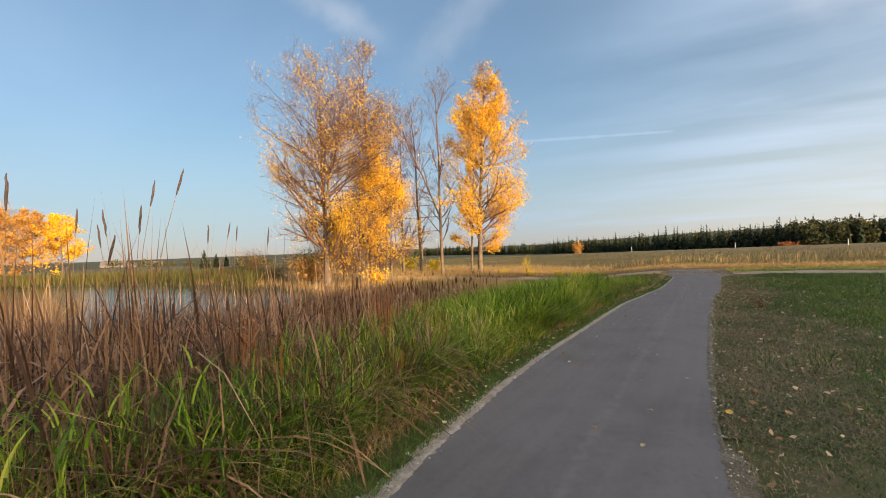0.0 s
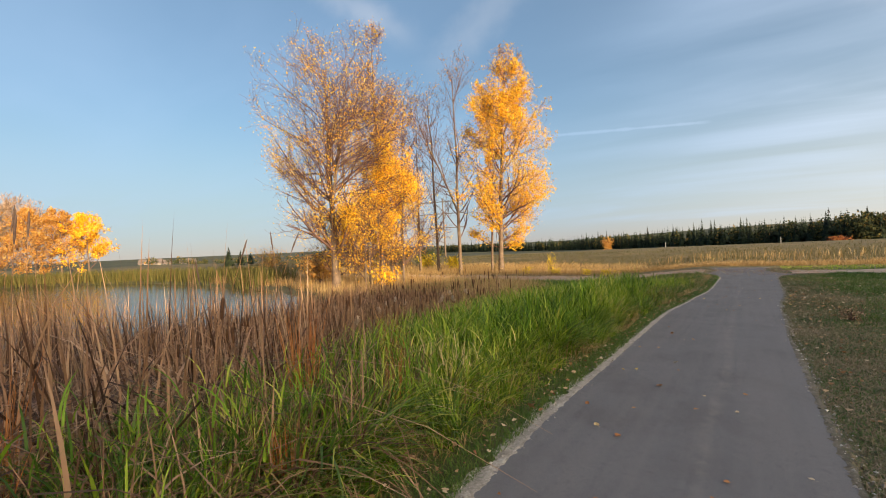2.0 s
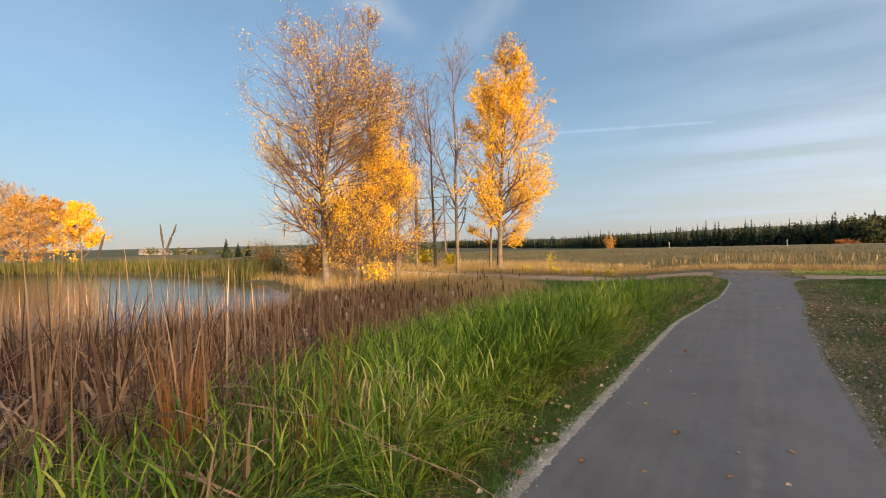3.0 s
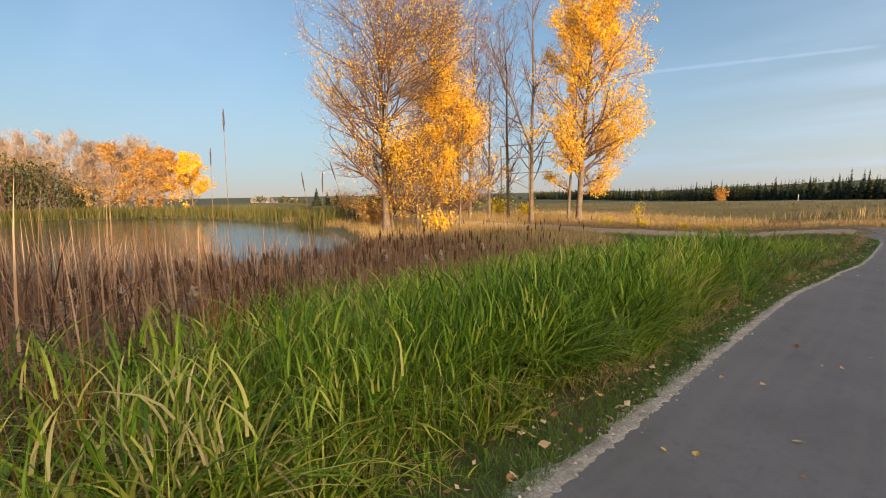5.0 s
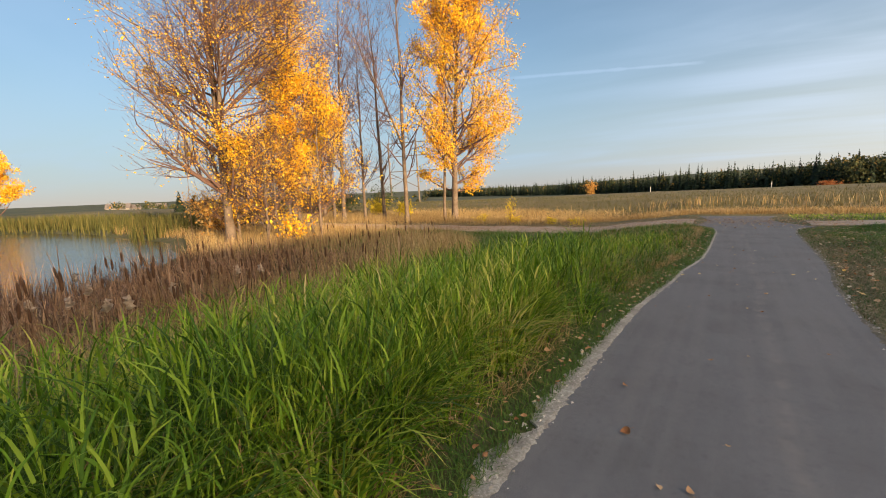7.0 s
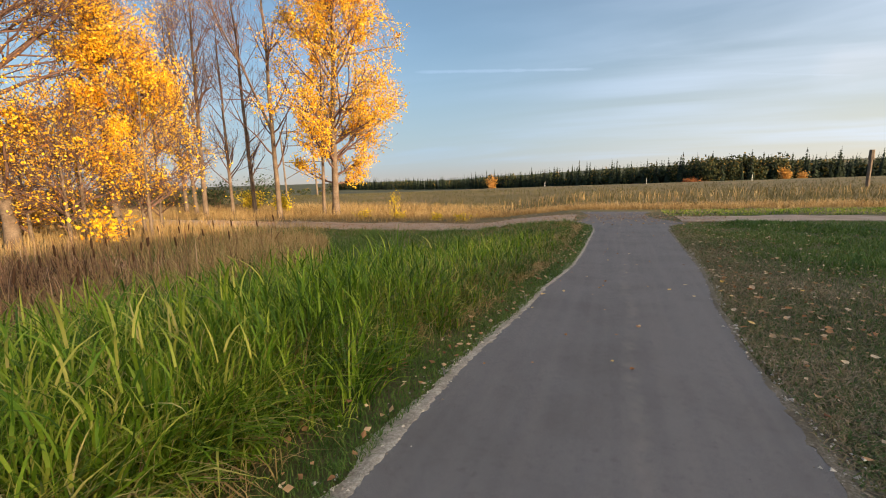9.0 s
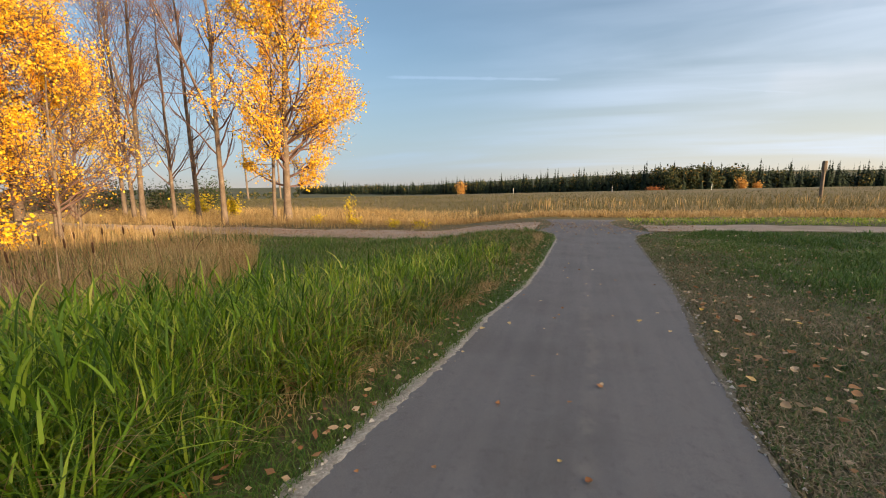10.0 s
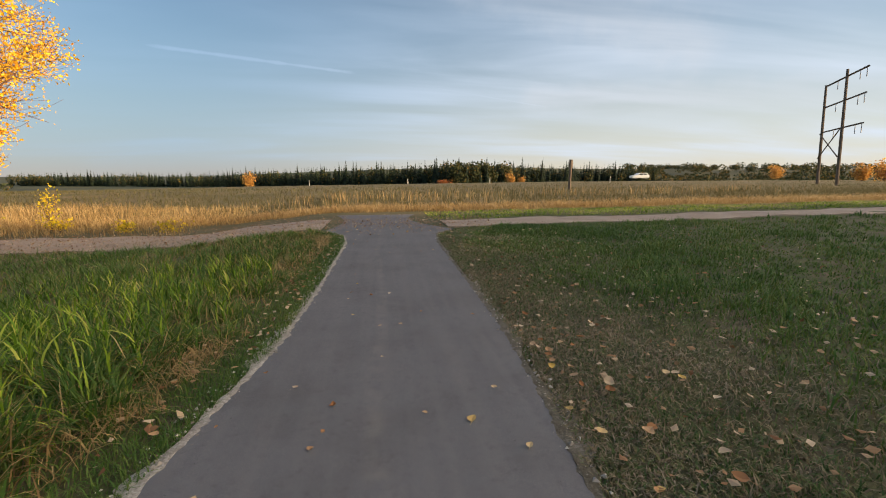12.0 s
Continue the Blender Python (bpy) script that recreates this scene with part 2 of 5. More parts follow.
M_BARK = material("aspen_bark", patches(3.0, [(0.28, (0.055, 0.038, 0.028)), (0.45, (0.115, 0.083, 0.060)), (0.6, (0.19, 0.145, 0.11)), (0.75, (0.29, 0.24, 0.19))], 26, 0.5), 0.9, bump=(22, 0.8, 0.02))
M_TWIG = material("dark_twigs", patches(2.0, [(0.3, (0.085, 0.050, 0.040)), (0.6, (0.155, 0.090, 0.072)), (0.8, (0.24, 0.15, 0.12))], 30, 0.4), 0.85)
M_GOLD = material("golden_leaves", islands([(0.0, (0.72, 0.30, 0.012)), (0.25, (0.86, 0.45, 0.018)), (0.65, (0.93, 0.60, 0.03)), (0.92, (0.95, 0.70, 0.07)), (1.0, (0.60, 0.52, 0.05))]), 0.55, 0.45)
M_AMBER = material("amber_leaves", islands([(0.0, (0.38, 0.16, 0.035)), (0.4, (0.52, 0.27, 0.06)), (0.8, (0.62, 0.38, 0.10)), (1.0, (0.50, 0.35, 0.17))]), 0.6, 0.4)
M_RED = material("red_leaves", islands([(0.0, (0.22, 0.06, 0.022)), (0.6, (0.33, 0.12, 0.04)), (1.0, (0.40, 0.20, 0.06))]), 0.6, 0.35)
M_BUSH = material("yellow_green_leaves", islands([(0.0, (0.30, 0.28, 0.02)), (0.5, (0.62, 0.46, 0.02)), (1.0, (0.80, 0.58, 0.03))]), 0.55, 0.4)
M_DARKLEAF = material("dark_green_leaves", islands([(0.0, (0.022, 0.040, 0.016)), (0.6, (0.045, 0.070, 0.022)), (1.0, (0.10, 0.11, 0.03))]), 0.7, 0.2)
M_SPRUCE = material("spruce_needles", islands([(0.0, (0.012, 0.022, 0.014)), (0.6, (0.024, 0.040, 0.020)), (1.0, (0.045, 0.060, 0.025))]), 0.85, 0.1)
M_FARWOOD = material("mixed_far_leaves", islands([(0.0, (0.025, 0.038, 0.018)), (0.6, (0.05, 0.062, 0.022)), (0.9, (0.13, 0.11, 0.03)), (1.0, (0.30, 0.17, 0.04))]), 0.8, 0.15)
M_PALETWIG = material("pale_bare_twigs", islands([(0.0, (0.30, 0.20, 0.14)), (0.6, (0.48, 0.34, 0.24)), (1.0, (0.60, 0.46, 0.33))]), 0.9, 0.2)
M_FALLEN = material("fallen_leaf", objects([(0.0, (0.30, 0.13, 0.05)), (0.3, (0.42, 0.22, 0.10)), (0.6, (0.52, 0.36, 0.21)), (0.85, (0.64, 0.53, 0.38)), (1.0, (0.66, 0.42, 0.08))]), 0.75, 0.15)
M_LITTER = material("leaf_litter", islands([(0.0, (0.20, 0.09, 0.04)), (0.4, (0.38, 0.22, 0.11)), (0.7, (0.50, 0.36, 0.22)), (1.0, (0.60, 0.48, 0.34))]), 0.8, 0.15)
M_POLE = material("weathered_pole", patches(1.5, [(0.3, (0.10, 0.075, 0.055)), (0.7, (0.22, 0.17, 0.13))], 30, 0.4), 0.9, bump=(30, 0.5, 0.01))
M_GLASSY = material("grey_insulator", patches(4, [(0.3, (0.20, 0.20, 0.21)), (0.7, (0.30, 0.30, 0.31))]), 0.4)
M_CARPAINT = material("white_car_paint", patches(3, [(0.3, (0.74, 0.75, 0.76)), (0.7, (0.80, 0.81, 0.82))], 50, 0.2), 0.25, spec=0.5)
M_CARGLASS = material("dark_car_glass", patches(3, [(0.3, (0.02, 0.022, 0.025)), (0.7, (0.03, 0.032, 0.036))]), 0.08, spec=0.6)
M_RUBBER = material("tyre_rubber", patches(9, [(0.3, (0.02, 0.02, 0.02)), (0.7, (0.04, 0.04, 0.04))]), 0.85)
M_ALLOY = material("wheel_alloy", patches(9, [(0.3, (0.40, 0.40, 0.41)), (0.7, (0.55, 0.55, 0.56))]), 0.35)
M_LENS = material("lamp_lens", patches(9, [(0.3, (0.60, 0.58, 0.55)), (0.7, (0.75, 0.73, 0.70))]), 0.2)
M_TAIL = material("red_lens", patches(9, [(0.3, (0.35, 0.02, 0.02)), (0.7, (0.45, 0.03, 0.03))]), 0.25)
M_SIDING = material("house_siding", patches(0.4, [(0.3, (0.20, 0.18, 0.155)), (0.7, (0.30, 0.27, 0.235))], 6, 0.3), 0.8)
M_ROOF = material("house_shingles", patches(0.6, [(0.3, (0.11, 0.095, 0.09)), (0.7, (0.20, 0.17, 0.16))], 9, 0.4), 0.9)
M_PANE = material("window_glass", patches(1, [(0.3, (0.05, 0.06, 0.07)), (0.7, (0.08, 0.09, 0.10))]), 0.1, spec=0.6)


def water_material():
    m = bpy.data.materials.new("pond_water")
    m.use_nodes = True
    n = Nodes(m.node_tree)
    shade = n.add("ShaderNodeBsdfPrincipled")
    place = n.add("ShaderNodeTexCoord").outputs["Object"]
    n.put(shade.inputs["Base Color"], n.ramp(n.noise(place, 0.08, 3), [(0.3, (0.030, 0.030, 0.020)), (0.7, (0.055, 0.048, 0.030))]))
    shade.inputs["Roughness"].default_value = 0.06
    shade.inputs["IOR"].default_value = 1.33
    b = n.add("ShaderNodeBump")
    b.inputs["Strength"].default_value, b.inputs["Distance"].default_value = 0.45, 0.05
    n.link(n.noise(place, 3.4, 5, 0.55, 0.4), b.inputs["Height"])
    n.link(b.outputs[0], shade.inputs["Normal"])
    end = n.add("ShaderNodeOutputMaterial")
    n.link(shade.outputs[0], end.inputs[0])
    return m


M_WATER = water_material()

# ---- helpers for meshes ----
rng = np.random.default_rng(7)


def mesh_of(name, verts, faces, mat, smooth=False):
    """A mesh from arrays: verts (N, 3); faces: arrays of (M, k) corner numbers."""
    me = bpy.data.meshes.new(name)
    verts = np.asarray(verts, np.float32).reshape(-1, 3)
    faces = [np.asarray(f, np.int32) for f in (faces if isinstance(faces, list) else [faces]) if len(f)]
    corners = np.concatenate([f.ravel() for f in faces])
    sizes = np.concatenate([np.full(len(f), f.shape[1], np.int32) for f in faces])
    me.vertices.add(len(verts))
    me.vertices.foreach_set("co", verts.ravel())
    me.loops.add(len(corners))
    me.loops.foreach_set("vertex_index", corners)
    me.polygons.add(len(sizes))
    me.polygons.foreach_set("loop_start", np.concatenate([[0], np.cumsum(sizes)[:-1]]).astype(np.int32))
    me.polygons.foreach_set("use_smooth", np.full(len(sizes), smooth))
    me.update(calc_edges=True)
    me.materials.append(mat)
    return me


def part(name, source, mat, parent, label=""):
    """Links a bmesh or a mesh as one object under a thing or a part."""
    if isinstance(source, bmesh.types.BMesh):
        me = bpy.data.meshes.new(name)
        source.to_mesh(me)
        source.free()
        me.materials.append(mat)
    else:
        me = source
    ob = new(name, me)
    ob.parent = parent
    if label:
        tagged(ob, label)
    return ob


def thing(name, label, category, group="", at=(0, 0, 0), turn=0.0, kind=""):
    ob = new(name)
    ob.matrix_basis = pose(*at, 0, 0, turn)
    return tagged(ob, label, category, group, kind)


def unit(v):
    return v / np.maximum(np.linalg.norm(v, axis=-1, keepdims=True), 1e-9)


def tubes(points, radii, sides):
    """Round tapered tubes. points (B, n, 3), radii (B, n). Gives verts and quads."""
    B, n, _ = points.shape
    tangent = unit(np.gradient(points, axis=1))
    ref = np.where(np.abs(tangent[..., 2:3]) > 0.9, np.array([1.0, 0, 0]), np.array([0, 0, 1.0]))
    u = unit(np.cross(tangent, ref))
    v = np.cross(tangent, u)
    a = np.linspace(0, 2 * np.pi, sides, endpoint=False)
    ring = points[:, :, None, :] + radii[:, :, None, None] * (np.cos(a)[:, None] * u[:, :, None, :] + np.sin(a)[:, None] * v[:, :, None, :])
    verts = ring.reshape(-1, 3)
    b, i, k = np.meshgrid(np.arange(B), np.arange(n - 1), np.arange(sides), indexing="ij")
    k2 = (k + 1) % sides
    at = lambda ii, kk: (b * n + ii) * sides + kk
    quads = np.stack([at(i, k), at(i, k2), at(i + 1, k2), at(i + 1, k)], -1).reshape(-1, 4)
    return verts, quads


def joined(pieces):
    verts, faces, base = [], [], 0
    for v, f in pieces:
        verts.append(v)
        faces.append(f + base)
        base += len(v)
    return np.concatenate(verts), faces


def leaves(places, size, flat=0.0, spread=0.35):
    """Small pointed leaves, each a folded diamond with its own turn."""
    n = len(places)
    size = size * (1 + spread * rng.normal(size=(n, 1))).clip(0.4, 1.8)
    axis = unit(rng.normal(size=(n, 3)) * np.array([1, 1, 1 - flat]))
    other = unit(np.cross(axis, rng.normal(size=(n, 3)) * np.array([1, 1, 1]) + flat * np.array([0, 0, 3.0])))
    up = np.cross(axis, other)
    corner = [places - axis * size * 0.5, places + other * size * 0.36 + up * size * 0.1, places + axis * size * 0.55, places - other * size * 0.36 + up * size * 0.1]
    verts = np.stack(corner, 1).reshape(-1, 3)
    k = np.arange(n)[:, None] * 4
    return verts, np.concatenate([k + np.array([0, 1, 2]), k + np.array([0, 2, 3])])


def blades(x, y, z, height, width, lean, bend=0.6, heading_angle=None, levels=4):
    """Grass blades that arch over: arrays of one entry per blade. Gives verts and faces."""
    n = len(x)
    turn = rng.uniform(0, 2 * np.pi, n) if heading_angle is None else heading_angle
    out = np.stack([np.cos(turn), np.sin(turn), np.zeros(n)], -1)
    side = np.stack([-np.sin(turn), np.cos(turn), np.zeros(n)], -1)
    twist = rng.uniform(-0.8, 0.8, n)[:, None]
    side = side * np.cos(twist) + out * np.sin(twist)
    s = np.linspace(0, 1, levels)
    base = np.stack([x, y, z], -1)
    verts = []
    for j, t in enumerate(s):
        reach = lean * (0.35 * t + 0.65 * t ** 2.2)
        rise = t - bend * lean * t ** 2.6 * 0.75
        centre = base + out * (reach * height)[:, None] + np.array([0, 0, 1.0]) * (rise * height)[:, None]
        wide = (width * (1 - 0.15 * abs(t - 0.4)) * (1 - t ** 3))[:, None] if j < levels - 1 else None
        if wide is None:
            verts.append(centre[:, None, :])
        else:
            verts.append(np.stack([centre - side * wide * 0.5, centre + side * wide * 0.5], 1))
    verts = np.concatenate(verts, 1)
    per = verts.shape[1]
    k = np.arange(n)[:, None] * per
    quads = np.concatenate([k + np.array([2 * j, 2 * j + 1, 2 * j + 3, 2 * j + 2]) for j in range(levels - 2)])
    tris = k + np.array([per - 3, per - 2, per - 1])
    return verts.reshape(-1, 3), quads, tris


def step(a, b, v):
    t = np.clip((np.asarray(v, float) - a) / (b - a), 0, 1)
    return t * t * (3 - 2 * t)


def bumps(x, y, scale, seed=0.0):
    """A cheap smooth noise from crossing waves, about -1 to 1."""
    x, y = np.asarray(x, float) * scale, np.asarray(y, float) * scale
    return (np.sin(x * 1.7 + 1.3 * np.sin(y * 0.9 + seed) + seed) + np.sin(y * 2.1 + 1.7 * np.sin(x * 1.1 - seed) + 2 * seed)
            + 0.6 * np.sin(x * 3.9 - y * 3.1 + seed * 3)) / 2.6


# ---- the lie of the land ----
# the line of the woods beyond the meadow, by bearing from the junction
LINE_B = [-38, -35, -24, -15, -6.6, 2, 11, 19, 27, 34]
LINE_D = [470, 430, 335, 270, 218, 188, 166, 186, 222, 240]
POND = (-46.0, -2.0, 38.0, 23.5)
WATER = -0.75


def pond_r(x, y):
    cx, cy, rx, ry = POND
    return np.hypot((np.asarray(x, float) - cx) / rx, (np.asarray(y, float) - cy) / ry) + 0.035 * bumps(x, y, 0.18, 2.0)


def path_z(y):
    y = np.asarray(y, float)
    return 0.025 * np.logaddexp(0, (18 - np.maximum(y, -40)) / 2.0) * 2.0


def edge_left(y):
    return np.interp(y, [-30, 0, 1.2, 2.3, 3.5, 5.5, 8, 11, 13, 14.8, 16, 17, 18.4, 20.3, 22.5, 27, 28.5, 29.6], [0.0, -0.12, -0.31, -0.43, -0.55, -0.64, -0.64, -0.66, -0.66, -0.63, -0.52, -0.41, -0.33, -0.06, 0.03, 0.09, -0.08, -0.75])


def edge_right(y):
    return np.interp(y, [-30, 0, 2, 3.5, 6, 12, 14, 16, 18, 19, 20.5, 22.6, 27, 28.6, 29.8], [2.25, 2.2, 2.08, 1.99, 1.93, 1.95, 2.02, 2.04, 2.12, 2.25, 2.36, 2.41, 2.48, 2.66, 3.4])


def gz(x, y):
    """Height of the ground."""
    x, y = np.asarray(x, float), np.asarray(y, float)
    base = path_z(y) * step(45, 8, np.abs(x)) * step(-60, -20, y)
    left = step(-1.0, -7.0, x) * step(70, 45, y)
    z = base * (1 - left) - 0.5 * left
    r = pond_r(x, y)
    z = z + (-1.15 - z) * step(1.10, 0.94, r)
    z = z + 0.010 * np.clip(x - 3, 0, 40) * step(60, 30, y)
    verge = step(-0.7, -1.3, x) + step(2.3, 3.2, x)
    z = z + verge * (0.025 * bumps(x, y, 1.6) + 0.04 * bumps(x, y, 0.45, 1.0))
    # the roadside bank that falls off westwards, the hollow behind it, the low ridge behind the woods
    bank = np.interp(x, [-140, -90, -20, 40, 90], [-2.2, -1.6, -0.5, 0.2, 0.35])
    z = z + bank * step(55, 106, y)
    far = np.hypot(x - 1, y - 16)
    z = z - 3.3 * step(118, 165, y) * step(1500, 800, far)
    behind = far - np.interp(np.degrees(np.arctan2(x - 1, y - 16)), LINE_B, LINE_D)
    ridge = step(40, 230, behind) * (9.5 + 3.5 * np.sin(x / 170 + 0.9)) * step(-260, -20, x + 0.2 * y) * step(-20, 60, y)
    z = z + ridge * step(900, 600, far) * 0.9
    # an unseen rise added to the east, between sun and path, to shade the foreground
    rise = step(38, 64, x + 1.5 * bumps(x, y, 0.05)) * np.interp(y, [9, 17, 25, 31], [1.0, 0.56, 0.28, 0.0]) * step(-150, -90, y)
    return z + rise * (12.2 + 0.7 * bumps(x, y, 0.22, 3.0))

# ---- ground, paths, water ----


def stretch(dense_from, dense_to, pitch, far):
    inner = np.arange(dense_from, dense_to, pitch)
    out = [pitch]
    while sum(out) < far:
        out.append(out[-1] * 1.14)
    grown = np.cumsum(out)
    return np.concatenate([dense_from - grown[::-1], inner, dense_to - pitch + grown])


def build_ground():
    xs, ys = stretch(-10, 8, 0.3, 3000), stretch(-3, 34, 0.3, 3000)
    X, Y = np.meshgrid(xs, ys)
    Z = gz(X, Y)
    on_path = step(0.12, -0.12, edge_left(Y) - X) * step(0.12, -0.12, X - edge_right(Y)) * step(30.5, 29, Y)
    Z = Z - 0.04 * on_path
    nx, ny = len(xs), len(ys)
    i, j = np.meshgrid(np.arange(nx - 1), np.arange(ny - 1))
    k = j * nx + i
    me = mesh_of("ground", np.stack([X, Y, Z], -1), np.stack([k, k + 1, k + nx + 1, k + nx], -1).reshape(-1, 4), M_GROUND, True)
    dry = step(31, 36, Y + 0.02 * X) + step(160, 200, np.hypot(X, Y))
    me.attributes.new("dry", "FLOAT", "POINT").data.foreach_set("value", dry.astype(np.float32).ravel())
    return tagged(new("ground", me), "grassy ground with dark soil, thatch and straw-coloured meadow", "ground", kind="structure")


def ribbon(name, left, right, z, mat, skirt=0.05, crown=0.0):
    """A strip between two edges (n, 2), with its sides carried down into the ground."""
    across = 9
    t = np.linspace(0, 1, across)
    P = left[:, None, :] * (1 - t)[:, None] + right[:, None, :] * t[:, None]
    Z = z(P[..., 0], P[..., 1]) + crown * (1 - (2 * t - 1) ** 2)
    V = np.concatenate([P, Z[..., None]], -1)
    low_l, low_r = V[:, :1].copy(), V[:, -1:].copy()
    low_l[..., 2] -= skirt
    low_r[..., 2] -= skirt
    V = np.concatenate([low_l, V, low_r], 1)
    n, m = V.shape[:2]
    i, j = np.meshgrid(np.arange(m - 1), np.arange(n - 1))
    k = j * m + i
    return mesh_of(name, V, np.stack([k, k + 1, k + m + 1, k + m], -1).reshape(-1, 4), mat, False)


def build_paths():
    y = np.arange(-14, 29.7, 0.06)
    fray = 0.022 * bumps(y, y * 0, 5.0) + 0.008 * rng.normal(size=len(y))
    fray2 = 0.018 * bumps(y, y * 0, 8.0, 2.0) + 0.012 * rng.normal(size=len(y))
    l = np.stack([edge_left(y) + fray, y], -1)
    r = np.stack([edge_right(y) + fray2, y], -1)
    me = ribbon("asphalt_path", l, r, lambda a, b: path_z(b) + 0.015, M_ASPHALT, 0.08, 0.006)
    tagged(new("asphalt_path", me), "worn grey asphalt footpath with frayed edges", "path", kind="structure")
    # the short apron that crosses to the far side of the gravel trail
    t = np.linspace(0, 1, 40)
    yy = 29.66 + t * 5.4
    me = ribbon("asphalt_apron", np.stack([-0.75 + 0.45 * np.sin(t * 3.1) - 0.2 * t, yy], -1), np.stack([3.3 - 1.2 * np.sin(t * 2.4), yy], -1),
                lambda a, b: path_z(b) + 0.012, M_ASPHALT, 0.08)
    tagged(new("asphalt_apron", me), "asphalt apron joining the footpath and the gravel trail", "path", kind="structure")
    # the gravel trail, in two arms that meet the asphalt
    x = np.arange(-60, -0.72, 0.3)
    mid = 31.2 - 0.03 * np.clip(-x - 4, 0, 60) + 0.0016 * np.clip(-x - 4, 0, 60) ** 2
    wob = 0.12 * bumps(x, x * 0, 1.3)
    me = ribbon("gravel_trail", np.stack([x, mid - 1.35 + wob], -1), np.stack([x, mid + 1.75 + wob], -1), lambda a, b: gz(a, b) + 0.03, M_GRAVEL, 0.08)
    tagged(new("gravel_trail", me), "leaf-strewn brown gravel trail crossing the footpath", "path", kind="structure")
    x = np.arange(3.25, 120, 0.3)
    mid = 31.1 + 0.02 * (x - 3)
    wob = 0.10 * bumps(x, x * 0, 1.1, 4.0)
    me = ribbon("gravel_trail", np.stack([x, mid - 1.0 + wob], -1), np.stack([x, mid + 0.95 + wob], -1), lambda a, b: gz(a, b) + 0.03, M_GRAVEL, 0.08)
    tagged(new("gravel_trail", me), "pale grey-brown gravel trail beside mown grass", "path", kind="structure")
    # pale grit along both edges of the asphalt
    for name, edge, sign, wide in (("grit_edge", edge_left, -1, 0.25), ("soil_edge", edge_right, 1, 0.24)):
        y = np.arange(-6, 29.3, 0.05)
        w1 = wide * (1 + 0.45 * bumps(y, y * 0, 1.3, wide * 9) + 0.45 * bumps(y, y * 0, 5.0, wide * 5) + 0.42 * rng.normal(size=len(y))) * (1 if sign > 0 else 0.75 + 0.45 * step(9, 4, y) - step(13, 18, y) * (0.15 + 0.45 * step(-0.2, 0.3, bumps(y, y * 0, 1.7, 3.0))))
        w1 = w1 * (0.50 + 0.50 * step(-0.75, 0.15, bumps(y, y * 0, 1.1, 8.0) + 0.4 * bumps(y, y * 0, 4.3, 1.0)) if sign < 0 else step(-0.35, 0.35, bumps(y, y * 0, 0.9, 6.0)))
        w1 = np.convolve(np.clip(w1, 0.012, 1), np.ones(3) / 3, 'same')
        a = np.stack([edge(y) + sign * w1, y], -1)
        b = np.stack([edge(y) - sign * (0.012 + 0.03 * np.abs(rng.normal(size=len(y)))), y], -1)
        pair = (a, b) if sign < 0 else (b, a)
        me = ribbon(name, *pair, lambda p, q: path_z(q) + 0.021 - 0.030 * np.clip(np.abs(p - edge(q)) / wide, 0, 1.3) + 0.004 * bumps(p, q, 14), M_GRIT if sign < 0 else M_DULLGRIT, 0.05)
        tagged(new(name, me), "pale dusty grit along the edge of the asphalt" if sign < 0 else "trodden soil and grit along the edge of the asphalt", "path edge", kind="structure")


def build_water():
    cx, cy, rx, ry = POND
    a = np.linspace(0, 2 * np.pi, 96, endpoint=False)
    rings = [np.stack([cx + k * 1.10 * rx * np.cos(a), cy + k * 1.10 * ry * np.sin(a), np.full(96, WATER)], -1) for k in (0.02, 0.35, 0.7, 1.0)]
    v = np.concatenate(rings)
    i, j = np.meshgrid(np.arange(96), np.arange(3))
    f = np.stack([j * 96 + i, j * 96 + (i + 1) % 96, (j + 1) * 96 + (i + 1) % 96, (j + 1) * 96 + i], -1).reshape(-1, 4)
    return tagged(new("pond_water", mesh_of("pond_water", v, f, M_WATER, True)), "still brown pond water reflecting the evening sky", "pond", kind="structure")


build_ground()
build_paths()
build_water()

# ---- trees ----


def along(points, parent, t):
    """Places and tangents at the share t of the polylines that parent names."""
    n = points.shape[1]
    f = np.clip(t * (n - 1), 0, n - 1.001)
    i = f.astype(int)
    a, b = points[parent, i], points[parent, i + 1]
    return a + (b - a) * (f - i)[:, None], unit(b - a)


def grow(points, radii, count, span, length, angle, lift, n, wiggle, thin=0.5):
    """Branches that leave the polylines: count on each, over the share span of it."""
    B = points.shape[0]
    parent = np.repeat(np.arange(B), count)
    t = rng.uniform(*span, len(parent))
    place, tangent = along(points, parent, t)
    r0 = radii[parent, np.clip((t * (radii.shape[1] - 1)).astype(int), 0, radii.shape[1] - 1)]
    side = unit(np.cross(tangent, rng.normal(size=(len(parent), 3))))
    a = np.radians((angle(t)[:, None] if callable(angle) else angle) + rng.normal(size=(len(parent), 1)) * 9)
    d = unit(tangent * np.cos(a) + side * np.sin(a))
    size = length(t, parent) * rng.uniform(0.65, 1.15, len(parent))
    pts = [place]
    for k in range(n - 1):
        d = unit(d + np.array([0, 0, lift]) / (n - 1) + rng.normal(size=d.shape) * wiggle)
        pts.append(pts[-1] + d * (size / (n - 1))[:, None])
    pts = np.stack(pts, 1)
    r = (r0 * thin)[:, None] * np.linspace(1, 0.25, n)[None, :]
    return pts, np.maximum(r, 0.006), t, parent


